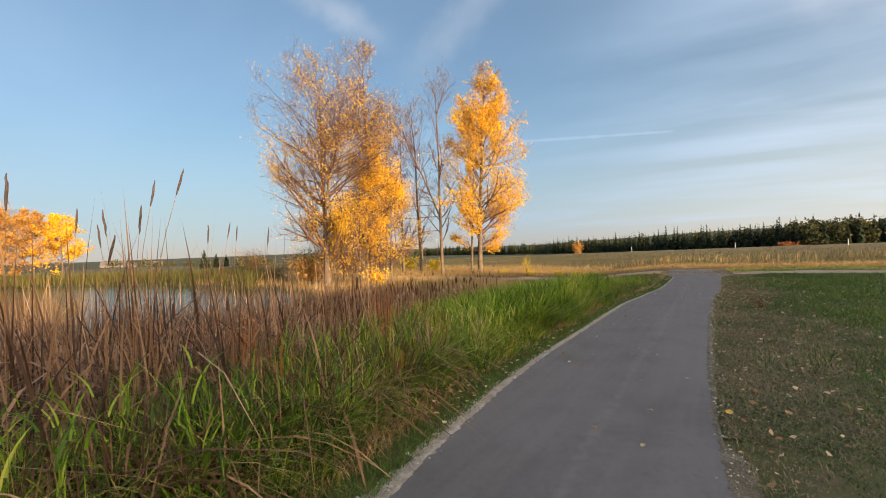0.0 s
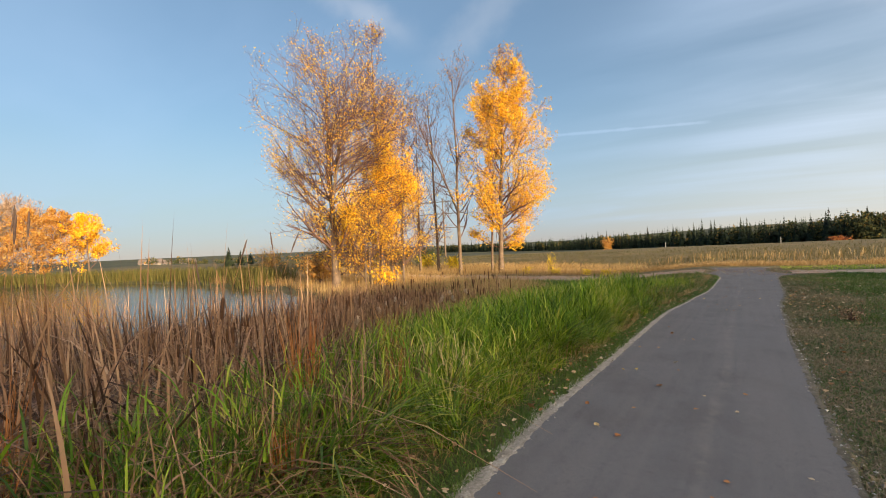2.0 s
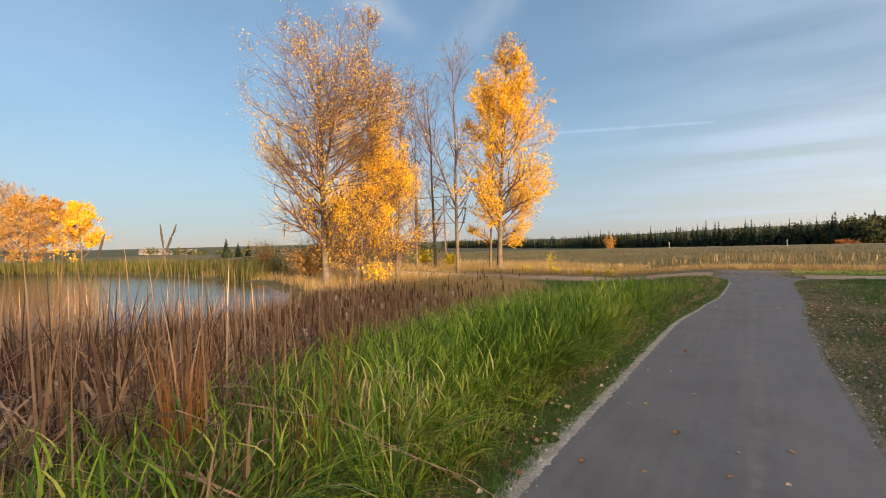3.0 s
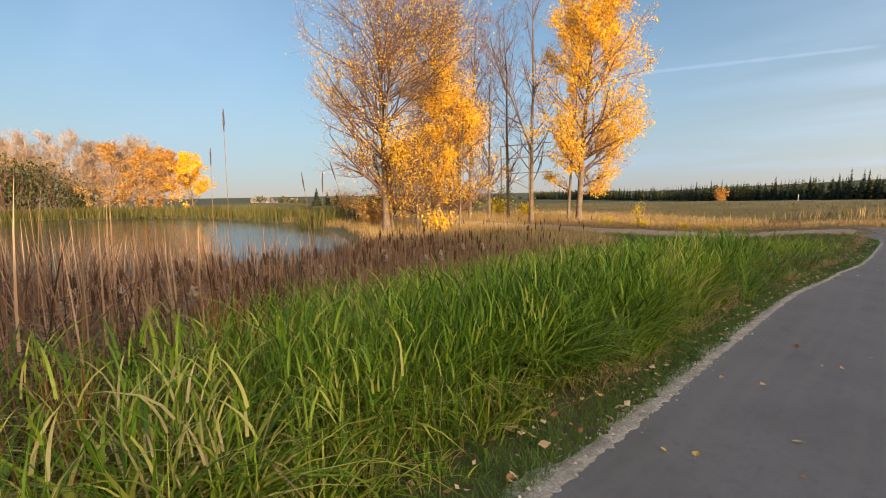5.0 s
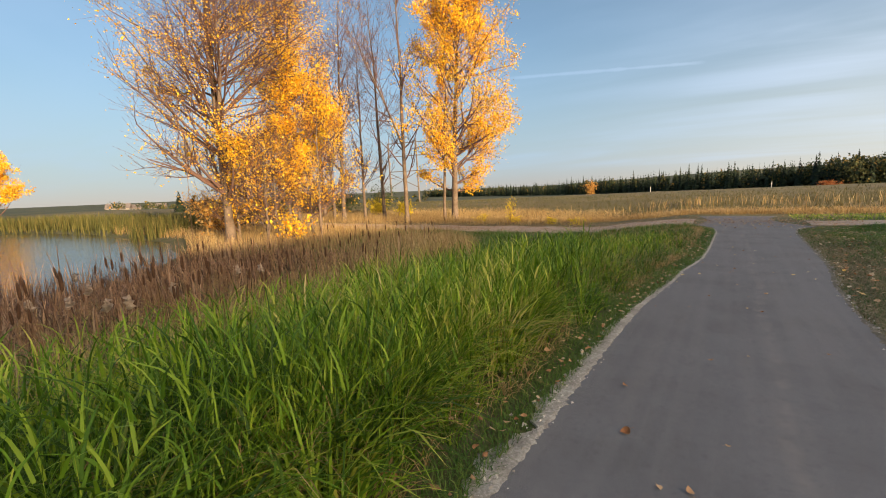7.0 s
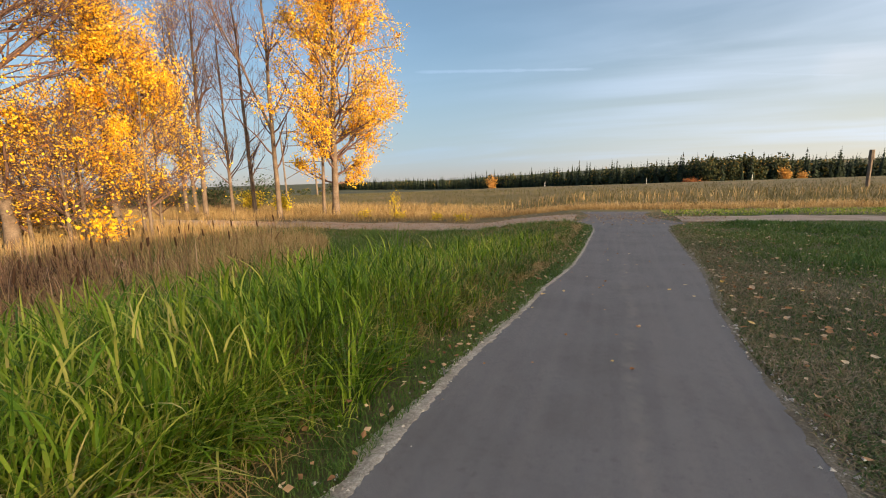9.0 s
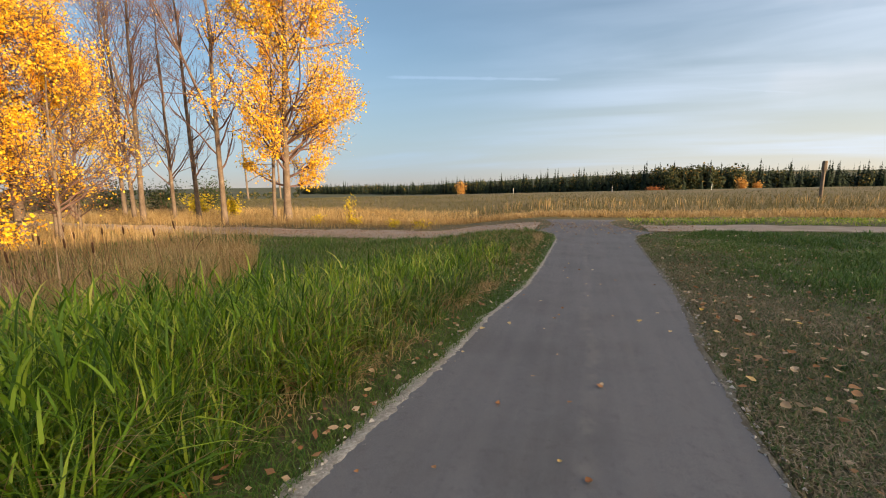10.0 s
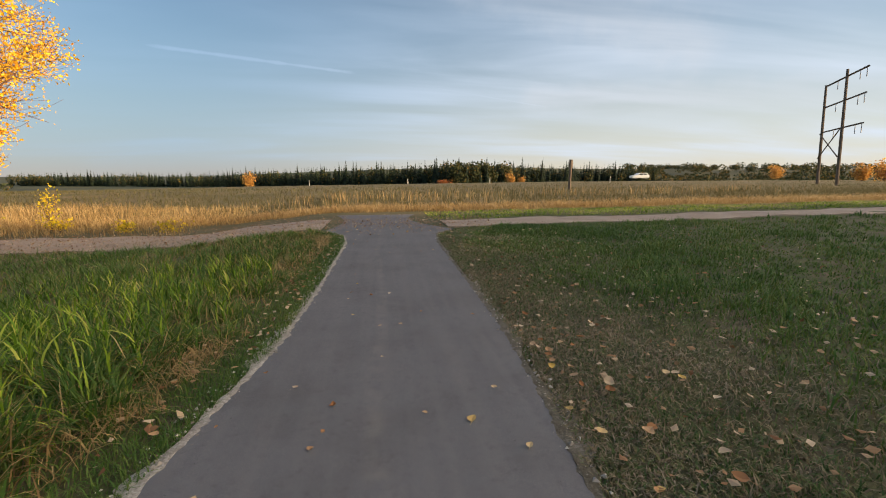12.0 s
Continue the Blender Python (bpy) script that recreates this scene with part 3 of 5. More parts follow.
def tree(name, label, at, height, radius, crown, count=(30, 7, 6), span=(0.22, 0.97), angle=48, lift=0.5, leafy=None, n_leaf=0, leaf=0.10,
         leaf_mat=None, bark=None, twig=None, bend=(0, 0), group="trees by the pond", fork=0, category="tree", twig_r=0.0075):
    """crown: a function of the share of the height that gives the reach of the limbs in metres; leafy: how likely a leaf is, by place
    (metres from the base) and share of the height."""
    x, y = at
    z = float(gz(x, y)) - 0.08
    root = thing(name, label, category, group, (x, y, z))
    bark, twig = bark or M_BARK, twig or M_TWIG
    s = np.linspace(0, 1, 15)
    sway = np.cumsum(rng.normal(size=(15, 2)) * 0.05, 0) * height / 18
    trunk = np.stack([bend[0] * s ** 1.5 + sway[:, 0] * s, bend[1] * s ** 1.5 + sway[:, 1] * s, s * height], -1)[None]
    tr = (radius * (1 - s) ** 0.85 + 0.012 + radius * 0.3 * np.exp(-s * 60))[None]
    stems, stem_r = trunk, tr
    if fork:
        f_pts, f_r, _, _ = grow(trunk, tr, fork, (0.28, 0.42), lambda t, p: height * (1 - t) * 0.82, 24, 0.45, 15, 0.04, 0.72)
        stems, stem_r = np.concatenate([trunk, f_pts]), np.concatenate([tr, f_r])
    part("trunk", mesh_of("trunk", *joined([tubes(stems, stem_r, 9)]), bark, True), bark, root)
    limb, limb_r, t1, p1 = grow(stems, stem_r, count[0], span, lambda t, p: crown(np.minimum(t if not fork else np.where(p > 0, 0.35 + 0.6 * t, t), 1.0)), lambda t: angle * (1.18 - 0.5 * t), lift, 8, 0.09, 0.42)
    limb_r = np.minimum(limb_r, 0.068)
    sub, sub_r, t2, p2 = grow(limb, limb_r, count[1], (0.2, 1.0), lambda t, p: 0.55 * np.linalg.norm(limb[p, -1] - limb[p, 0], axis=1) * (1.15 - t * 0.6), 40, 0.35, 5, 0.12, 0.55)
    for k in range(len(limb)):
        part("limb", mesh_of("limb", *joined([tubes(limb[k:k + 1], limb_r[k:k + 1], 6)]), twig, True), twig, root)
    fine, fine_r, _, _ = grow(sub, sub_r, count[2], (0.2, 1.0), lambda t, p: 0.25 + 0.5 * np.linalg.norm(sub[p, -1] - sub[p, 0], axis=1), 38, 0.25, 3, 0.16, 0.6)
    fine_r = np.maximum(fine_r * 0.8, twig_r)
    tagged(part("brushwood", mesh_of("brushwood", *joined([tubes(sub, sub_r, 4), tubes(fine, fine_r, 3)]), twig, True), twig, root), kind="stuff")
    if n_leaf:
        pool = np.concatenate([fine.reshape(-1, 3), sub[:, 2:].reshape(-1, 3)])
        weight = leafy(pool, pool[:, 2] / height) if leafy else np.ones(len(pool))
        weight = np.clip(weight, 0, None) + 1e-9
        pick = rng.choice(len(pool), n_leaf, p=weight / weight.sum())
        spots = pool[pick] + rng.normal(size=(n_leaf, 3)) * 0.16
        tagged(part("crown", mesh_of("crown", *leaves(spots, leaf), leaf_mat or M_GOLD), leaf_mat or M_GOLD, root), kind="stuff")
    return root


def clumped(pool, scale, seed, low=-0.3):
    return np.clip(bumps(pool[:, 0] + 0.6 * pool[:, 2], pool[:, 1] + pool[:, 2] * 0.8, scale, seed) - low, 0, 1)


# the big half-bare tree at the water, yellow low on its sunny side
tree("aspen_tree", "big half-bare aspen with a forked trunk and golden lower leaves", (-22.8, 20.9), 16.6, 0.25,
     lambda t: 6.0 * np.sin(np.pi * np.clip(0.20 + 0.68 * t, 0, 1)) ** 0.8, (50, 7, 8), (0.14, 0.97), 56, 0.24,
     lambda p, h: (0.22 + 3.0 * step(0.52, 0.2, h) * step(-2.5, 1.5, p[:, 0] * 0.75 + p[:, 1] * 0.66) + 1.5 * step(-1.5, -3.5, p[:, 0] + p[:, 1] * 0.3) * step(0.46, 0.56, h) * step(0.80, 0.68, h)) * (0.3 + clumped(p, 1.5, 0.3, -0.4)),
     18500, 0.080, M_GOLD, bend=(-0.3, 0.3), fork=1, twig_r=0.0052)
tree("aspen_tree", "slender aspen thinning out to bare twigs, yellow below", (-21.3, 24.2), 18.8, 0.19,
     lambda t: 3.6 * np.sin(np.pi * np.clip(0.26 + 0.66 * t, 0, 1)) ** 0.8, (50, 7, 7), (0.12, 0.98), 48, 0.36,
     lambda p, h: (0.05 + 1.8 * step(0.80, 0.25, h)) * (0.25 + clumped(p, 1.4, 1.3, -0.25)), 26000, 0.086, M_GOLD, twig_r=0.0052)
for px, py, hh, num, bn in ((-21.4, 22.9, 8.0, 3900, (0.3, 0)), (-21.6, 25.6, 9.6, 4200, (0.3, 0.2)), (-23.4, 21.8, 5.0, 2200, (-0.2, 0)), (-25.2, 25.0, 6.0, 2200, (-0.5, 0.2)), (-19.6, 24.6, 8.0, 3600, (0.3, 0.2)), (-20.9, 22.0, 5.6, 2600, (0.2, 0)), (-22.6, 27.2, 8.6, 3200, (0, 0.3))):
    tree("young_aspen", "young aspen thick with bright golden leaves", (px, py), hh, 0.075,
         lambda t: 3.0 * np.sin(np.pi * np.clip(0.30 + 0.64 * t, 0, 1)) ** 0.9, (30, 6, 5), (0.10, 0.97), 56, 0.22, lambda p, h: 0.06 + clumped(p, 1.7, px, -0.08), int(num * 0.85), 0.090, M_GOLD, bend=bn)
# the row of bare trees
BARE = ((-21.05, 34.6, 19.6, 0.17, 2.6), (-24.5, 35.8, 19.0, 0.15, 2.0), (-27.3, 36.3, 15.5, 0.13, 1.9), (-28.6, 34.9, 18.6, 0.18, 2.4), (-31.5, 36.4, 17.0, 0.15, 2.3),
        (-35.0, 38.2, 18.0, 0.16, 2.6), (-33.0, 33.5, 15.0, 0.13, 2.3), (-38.5, 36.5, 17.0, 0.16, 2.8))
for k, (px, py, hh, rr, reach) in enumerate(BARE):
    tree("bare_aspen", "tall aspen bare of leaves but for a few amber ones", (px, py), hh, rr,
         lambda t: 1.75 * reach * np.sin(np.pi * np.clip(0.16 + 0.70 * t, 0, 1)) ** 0.8, (26, 5, 4), (0.16, 0.97), 40, 0.46,
         lambda p, h: 0.10 + 0.5 * step(0.94, 1.0, h) + (1.0 * step(0.80, 0.3, h) if k > 3 else 0.5 * step(0.35, 0.1, h)), 520 if k < 4 else 3800, 0.088, M_AMBER if k < 4 else M_GOLD,
         bend=(rng.normal() * 0.5, rng.normal() * 0.4), fork=1 if k in (0, 3) else 0, twig_r=0.0065)
# the golden tree nearest the trail
tree("golden_poplar", "tall poplar with a full crown of golden leaves", (-17.8, 36.7), 20.6, 0.24,
     lambda t: 6.9 * np.clip(1.05 - t, 0, 1) ** 0.75 * np.clip(t * 4.0 - 0.1, 0.25, 1) + 0.3, (90, 7, 6), (0.11, 0.985), 56, 0.20,
     lambda p, h: (0.10 + step(1.02, 0.70, h)) * (0.40 + clumped(p, 1.3, 2.2, -0.15)), 46000, 0.114, M_GOLD, bend=(1.1, 0.2), twig_r=0.008)
tree("golden_poplar", "leaning slender stem beside the golden poplar", (-18.6, 36.4), 13.5, 0.12,
     lambda t: 2.4 * np.clip(1.06 - t, 0, 1) + 0.3, (22, 6, 5), (0.3, 0.98), 48, 0.3, lambda p, h: 0.1 + clumped(p, 1.2, 1.2, -0.3), 2400, 0.12, M_GOLD, bend=(1.0, 0.1))

# ---- trees and shrubs farther off ----


def bush(name, label, at, height, width, count, leaf, mat, group="shrubs", sticks=14, category="shrub"):
    """A many-stemmed shrub: bent stems from the root and leaves gathered about them."""
    x, y = at
    root = thing(name, label, category, group, (x, y, float(gz(x, y)) - 0.03))
    turn = rng.uniform(0, 2 * np.pi, sticks)
    reach = width * 0.5 * rng.uniform(0.15, 0.95, sticks)
    tall = height * rng.uniform(0.6, 1.0, sticks)
    s = np.linspace(0, 1, 6)
    pts = np.stack([np.outer(np.cos(turn) * reach, s ** 1.3), np.outer(np.sin(turn) * reach, s ** 1.3), np.outer(tall, s)], -1)
    pts[:, 1:] += rng.normal(size=(sticks, 5, 3)) * 0.04 * height
    r = np.outer(np.full(sticks, 0.010 * height + 0.004), np.linspace(1, 0.3, 6))
    tagged(part("brushwood", mesh_of("brushwood", *joined([tubes(pts, r, 4)]), M_TWIG), M_TWIG, root), kind="stuff")
    pick = pts[rng.integers(0, sticks, count), rng.integers(2, 6, count)]
    spots = pick + rng.normal(size=(count, 3)) * np.array([0.13 * width, 0.13 * width, 0.10 * height])
    spots[:, 2] = np.abs(spots[:, 2] - 0.05) + 0.05
    tagged(part("crown", mesh_of("crown", *leaves(spots, leaf), mat), mat, root), kind="stuff")
    return root


def spruce_parts(height, width, tiers, seed):
    """Trunk and needles of a spruce: drooping sprays in tiers that shrink to the top."""
    local = np.random.default_rng(seed)
    spots, dirs = [], []
    for k in range(tiers):
        h = 0.10 + 0.88 * k / (tiers - 1)
        reach = width * 0.5 * (1 - h) ** 0.8 * local.uniform(0.75, 1.15) + 0.05
        n = max(5, int(13 * (1 - h) + 5))
        a = local.uniform(0, 2 * np.pi, n)
        spots.append(np.stack([np.zeros(n), np.zeros(n), h * height + local.normal(size=n) * 0.025 * height], -1))
        dirs.append(np.stack([np.cos(a) * reach, np.sin(a) * reach, -0.62 * reach * local.uniform(0.2, 1.6, n)], -1))
    base, d = np.concatenate(spots), np.concatenate(dirs)
    side = unit(np.cross(d, np.array([0, 0, 1.0]))) * np.linalg.norm(d, axis=1)[:, None] * 0.32
    lift = np.array([0, 0, 0.05 * height])
    verts = np.stack([base + lift * 0.5, base + d * 0.6 + side, base + d, base + d * 0.6 - side], 1).reshape(-1, 3)
    k = np.arange(len(base))[:, None] * 4
    trunk = tubes(np.array([[[0, 0, 0], [0, 0, height * 0.5], [0, 0, height]]]), np.array([[0.018 * height, 0.010 * height, 0.004]]), 5)
    return trunk, (verts, np.concatenate([k + np.array([0, 1, 2]), k + np.array([0, 2, 3])]))


def spruce(at, height, width, seed, label="dark spruce at the edge of the woods", group="spruces along the meadow"):
    x, y = at
    root = thing("spruce_tree", label, "tree", group, (x, y, float(gz(x, y)) - 0.1))
    trunk, needles = spruce_parts(height, width, 15, seed)
    part("trunk", mesh_of("trunk", *joined([trunk]), M_TWIG), M_TWIG, root)
    tagged(part("crown", mesh_of("crown", *needles, M_SPRUCE), M_SPRUCE, root), kind="stuff")
    return root


def wood_line(bearing, back=0.0):
    d = np.interp(bearing, LINE_B, LINE_D) + back
    b = np.radians(bearing)
    return 1.0 + d * np.sin(b), 16.0 + d * np.cos(b)


models = [spruce(wood_line(2.0 + 1.3 * k), 8.6 + 0.8 * k, 3.2 + 0.15 * k, 40 + k) for k in range(5)]
for k in range(130):
    b = rng.uniform(-34, 33)
    x, y = wood_line(b, rng.uniform(-2, 7))
    tall = rng.uniform(0.80, 1.12) * (0.95 if b < -12 else 1.0)
    m = pose(float(x), float(y), float(gz(x, y)) - 0.1, 0, 0, rng.uniform(0, 360)) @ Matrix.Diagonal((tall * 0.95, tall * 0.95, tall, 1))
    one = copy_thing(models[k % 5], m)
    one.scale = (tall * 0.95, tall * 0.95, tall)


def far_woods():
    """The depth of the woods: spruces and round-headed trees behind the first row."""
    pieces, round_places = [], []
    for k in range(720):
        b = rng.uniform(-37, 34.5)
        x, y = wood_line(b, rng.uniform(3, 45))
        _, (v, f) = spruce_parts(rng.uniform(7.0, 10.6), rng.uniform(3.2, 5.2), 9, 100 + k)
        pieces.append((v + np.array([float(x), float(y), float(gz(x, y))]), f))
    for k in range(210):
        b = rng.uniform(-37, 34.5) if k < 110 else rng.normal(12.5, 3)
        x, y = wood_line(b, rng.uniform(0, 30))
        tall = rng.uniform(6.6, 10.0) + (2.2 if k >= 110 else 0)
        c = unit(rng.normal(size=(190, 3))) * rng.uniform(0.2, 1, (190, 1)) ** 0.5 * np.array([2.3, 2.3, tall * 0.46]) + np.array([0, 0, tall * 0.48])
        round_places.append(c + np.array([float(x), float(y), float(gz(x, y))]))
    v, f = joined(pieces)
    tagged(new("far_spruces", mesh_of("far_spruces", v, np.concatenate(f), M_SPRUCE)), "dark spruce woods beyond the meadow", "woods", kind="stuff")
    v, f = leaves(np.concatenate(round_places), 0.75)
    tagged(new("far_leafy_trees", mesh_of("far_leafy_trees", v, f, M_FARWOOD)), "dull green and amber leafy trees among the spruces", "woods", kind="stuff")


far_woods()


def far_scrub():
    """Scattered trees on the low hills to the east and on the far plain to the west."""
    spots = []
    for k in range(520):
        b, d = (rng.uniform(31, 66), rng.uniform(230, 560)) if k < 460 else (rng.uniform(-74, -36), rng.uniform(260, 480))
        x, y = 1 + d * np.sin(np.radians(b)), 16 + d * np.cos(np.radians(b))
        tall = rng.uniform(2.2, 6.5)
        c = unit(rng.normal(size=(90, 3))) * rng.uniform(0.2, 1, (90, 1)) ** 0.5 * np.array([tall * 0.7, tall * 0.7, tall * 0.46]) + np.array([0, 0, tall * 0.5])
        spots.append(c + np.array([x, y, float(gz(x, y))]))
    v, f = leaves(np.concatenate(spots), 1.0)
    tagged(new("far_scrub", mesh_of("far_scrub", v, f, M_FARWOOD)), "scattered green and amber scrub on distant low hills", "woods", kind="stuff")


far_scrub()
# coloured bushes in front of the woods
for bear, d, tall, wide, mat, lab in ((-16.05, 128, 4.4, 3.4, M_AMBER, "orange autumn bush before the dark woods"), (8.45, 128, 2.0, 4.2, M_RED, "low red autumn bush before the dark woods"),
                                      (17.2, 134, 3.9, 2.7, M_AMBER, "orange autumn bush before the dark woods"), (18.6, 136, 2.9, 2.4, M_AMBER, "small orange autumn bush before the dark woods")):
    bush("autumn_bush", lab, (1 + d * math.sin(radians(bear)), 16 + d * math.cos(radians(bear))), tall, wide, 900, 0.30, mat, "autumn bushes")
for bear, d, tall in ((46.0, 150, 3.6), (52.5, 130, 3.6), (54.0, 135, 4.4)):
    bush("autumn_bush", "amber bush on the far meadow", (1 + d * math.sin(radians(bear)), 16 + d * math.cos(radians(bear))), tall, tall * 1.1, 900, 0.36, M_AMBER, "autumn bushes")
# shrubs about the tree row
for px, py, tall, wide, num, mat in ((-26.5, 22.6, 2.6, 3.6, 1500, M_AMBER), (-29.0, 24.5, 2.2, 3.4, 1200, M_AMBER), (-31.5, 27.0, 2.4, 3.8, 1200, M_FARWOOD), (-19.4, 22.6, 1.5, 2.4, 420, M_GOLD),
                                     (-42.0, 42.0, 3.4, 5.0, 1500, M_DARKLEAF), (-38.0, 44.0, 3.0, 5.0, 1500, M_DARKLEAF), (-33.5, 45.5, 3.2, 4.2, 1400, M_DARKLEAF), (-47.0, 40.0, 3.6, 5.5, 1500, M_DARKLEAF),
                                     (-29.5, 40.5, 1.8, 2.6, 800, M_BUSH), (-24.8, 39.0, 1.6, 2.0, 700, M_BUSH), (-52.0, 34.0, 3.4, 5.0, 1300, M_AMBER)):
    bush("shrub", "undergrowth shrub below the aspens", (px, py), tall, wide, num, 0.15, mat, "undergrowth")
for px, py, tall, wide, num in ((-12.3, 35.4, 1.75, 0.95, 260), (-11.9, 35.1, 0.6, 1.1, 280), (-9.0, 34.3, 0.5, 1.0, 220), (-7.4, 34.4, 0.5, 1.1, 220), (-14.5, 35.2, 0.7, 1.4, 260)):
    bush("sapling", "low yellow sapling at the edge of the gravel trail", (px, py), tall, wide, num, 0.085, M_BUSH, "saplings by the trail", 7)
bush("weed_clump", "withered brown weeds at the edge of the lawn", (3.3, 14.8), 0.42, 0.7, 320, 0.035, M_LITTER, "weeds", 30, "weeds")

# far bank of the pond
for b, d, hh, num in ((-78.5, 84, 9.6, 6500), (-80.6, 85, 10.2, 6000), (-83.0, 88, 10.8, 3200), (-85.6, 90, 11.2, 1400)):
    tree("golden_tree", "round golden tree on the far bank of the pond", (0.8 + d * math.sin(radians(b)), 5.4 + d * math.cos(radians(b))), hh, 0.14,
         lambda t: 5.2 * np.clip(1.05 - t, 0, 1) ** 0.8 * np.clip(0.45 + 2.5 * t, 0, 1) + 0.3, (30, 6, 4), (0.04, 0.97), 56, 0.25, lambda p, h: 0.35 + clumped(p, 0.9, hh, -0.3), num + 3800, 0.20, M_GOLD if hh < 9.8 else M_AMBER, group="trees on the far bank")
for k in range(15):
    b, d = -82.5 - k * 1.25 + rng.normal() * 0.3, 97 + rng.uniform(-3, 9)
    tree("bare_tree", "pale leafless tree on the far bank of the pond", (0.8 + d * math.sin(radians(b)), 5.4 + d * math.cos(radians(b))), rng.uniform(10.0, 13.2), 0.15,
         lambda t: 4.8 * np.sin(np.pi * np.clip(0.22 + 0.66 * t, 0, 1)) ** 0.8, (34, 7, 6), (0.10, 0.96), 36, 0.4, lambda p, h: step(0.75, 0.3, h) + 0.05, 300, 0.2, M_AMBER, bark=M_PALETWIG, twig=M_PALETWIG, group="trees on the far bank", twig_r=0.026)
for k in range(9):
    b, d = -88.5 - k * 1.1 + rng.normal() * 0.3, 94 + rng.uniform(-2, 4)
    bush("shrub", "olive-green bush on the far bank of the pond", (0.8 + d * math.sin(radians(b)), 5.4 + d * math.cos(radians(b))), rng.uniform(4.5, 9.0), rng.uniform(4.0, 6.5), 620, 0.36, M_FARWOOD if k % 3 else M_DARKLEAF, "bushes on the far bank")
for b, d, tall in ((-62.6, 112, 4.6), (-61.3, 114, 3.6), (-60.2, 118, 3.2)):
    spruce((1 + d * math.sin(radians(b)), 1.3 + d * math.cos(radians(b))), tall, tall * 0.75, int(-b), "small dark spruce beyond the pond", "spruces beyond the pond")

# ---- grasses ----


def patch(name, label, category, arrays, mat):
    v, q, t = arrays
    return tagged(new(name, mesh_of(name, v, [q, t], mat)), label, category, kind="stuff")


def reed_front(y):
    return np.interp(y, [-8, 0, 3, 5, 8, 11, 15, 19, 23, 27], [-2.1, -2.1, -2.4, -3.2, -4.2, -4.8, -5.6, -7.0, -9.5, -13.0])


def tall_share(x, y):
    """How tall the verge grass stands: low at the asphalt, full from a metre in, lower towards the junction."""
    d = edge_left(y) - x
    return step(0.24, 1.05, d + 0.18 * bumps(x, y, 1.4)) * (0.20 + 0.80 * step(22.5, 15, y))


def verge_grass():
    n = 84000
    y = rng.uniform(-5, 29.2, n)
    x = edge_left(y) - 0.28 - rng.gamma(2.0, 1.15, n)
    keep = (x > reed_front(y) - 1.4 * rng.uniform(0, 1, n) - 2.5 * step(16, 24, y)) & (x > -16)
    x, y = x[keep], y[keep]
    n = len(x)
    # gather blades into tussocks
    m = 800
    cy = rng.uniform(-5, 29.2, m)
    cx = edge_left(cy) - 0.45 - rng.gamma(2.0, 1.1, m)
    hy = rng.uniform(0, 1, m)
    order = np.argsort(cy)
    cx, cy = cx[order], cy[order]
    near = np.clip(np.searchsorted(cy, y)[:, None] + np.arange(-22, 22)[None, :], 0, m - 1)
    best = near[np.arange(n), np.argmin((cx[near] - x[:, None]) ** 2 + (cy[near] - y[:, None]) ** 2, 1)]
    hy, tx, ty = hy[best], cx[best], cy[best]
    pull = 0.52 * rng.uniform(0.5, 1.2, n) * (np.hypot(tx - x, ty - y) < 0.9)
    x, y = x + (tx - x) * pull, y + (ty - y) * pull
    share = tall_share(x, y)
    h = (0.13 + 0.78 * share * (0.45 + 0.85 * hy)) * rng.uniform(0.5, 1.15, n)
    out = np.arctan2(y - ty, x - tx) + rng.normal(size=n) * 0.9
    wide, lean = rng.uniform(0.010, 0.029, n) * (0.55 + 0.6 * share), rng.uniform(0.2, 1.15, n)
    deep = rng.uniform(0, 1, n) < 0.12 + 0.30 * step(6, 2, y) + 0.80 * step(13, 19, y)
    for name, label, which, mat in (("verge_grass", "tall lush green grass arching over beside the footpath", ~deep, M_GRASS), ("deep_green_grass", "deep green grass on the verge near the junction", deep, M_TURF)):
        patch(name, label, "grass", blades(x[which], y[which], gz(x[which], y[which]) - 0.02, h[which], wide[which], lean[which], 0.62, out[which], 5), mat)
    # leafy stems: upright culms that carry broad blades at a wide angle, one above the other
    m = 16500
    sy = rng.uniform(-3, 24, m)
    sx = edge_left(sy) - 0.65 - rng.gamma(2.0, 0.95, m)
    keep = (sx > reed_front(sy) - 1.2 + 0.9 * step(6, 3, sy)) & (rng.uniform(0, 1, m) < (0.22 + 0.78 * step(3, 7, sy)) * (1 - 0.85 * step(13, 18, sy)))
    sx, sy = sx[keep], sy[keep]
    m = len(sx)
    tall = (0.18 + 0.80 * tall_share(sx, sy)) * rng.uniform(0.6, 1.15, m)
    first = rng.uniform(0, 2 * np.pi, m)
    each = np.repeat(np.arange(m), 5)
    rank = np.tile(np.arange(5), m)
    z = gz(sx, sy)[each] + tall[each] * (0.22 + 0.17 * rank)
    turn = first[each] + rank * 2.6 + rng.normal(size=5 * m) * 0.35
    patch("leafy_grass", "broad-leaved green reed grass standing on the verge", "grass",
          blades(sx[each], sy[each], z, (0.14 + 0.18 * tall[each]) * rng.uniform(0.7, 1.2, 5 * m), rng.uniform(0.009, 0.019, 5 * m), rng.uniform(0.35, 1.15, 5 * m), 0.45, turn, 5), M_GRASS)
    patch("grass_culms", "upright green culms of the reed grass", "grass", blades(sx, sy, gz(sx, sy) - 0.02, tall * 1.05, np.full(m, 0.007), rng.uniform(0.0, 0.15, m), 0.5, None, 4), M_GRASS)
    # dead straw among it
    n = 17000
    y = rng.uniform(-5, 29, n)
    x = edge_left(y) - 0.35 - rng.gamma(2.0, 1.0, n)
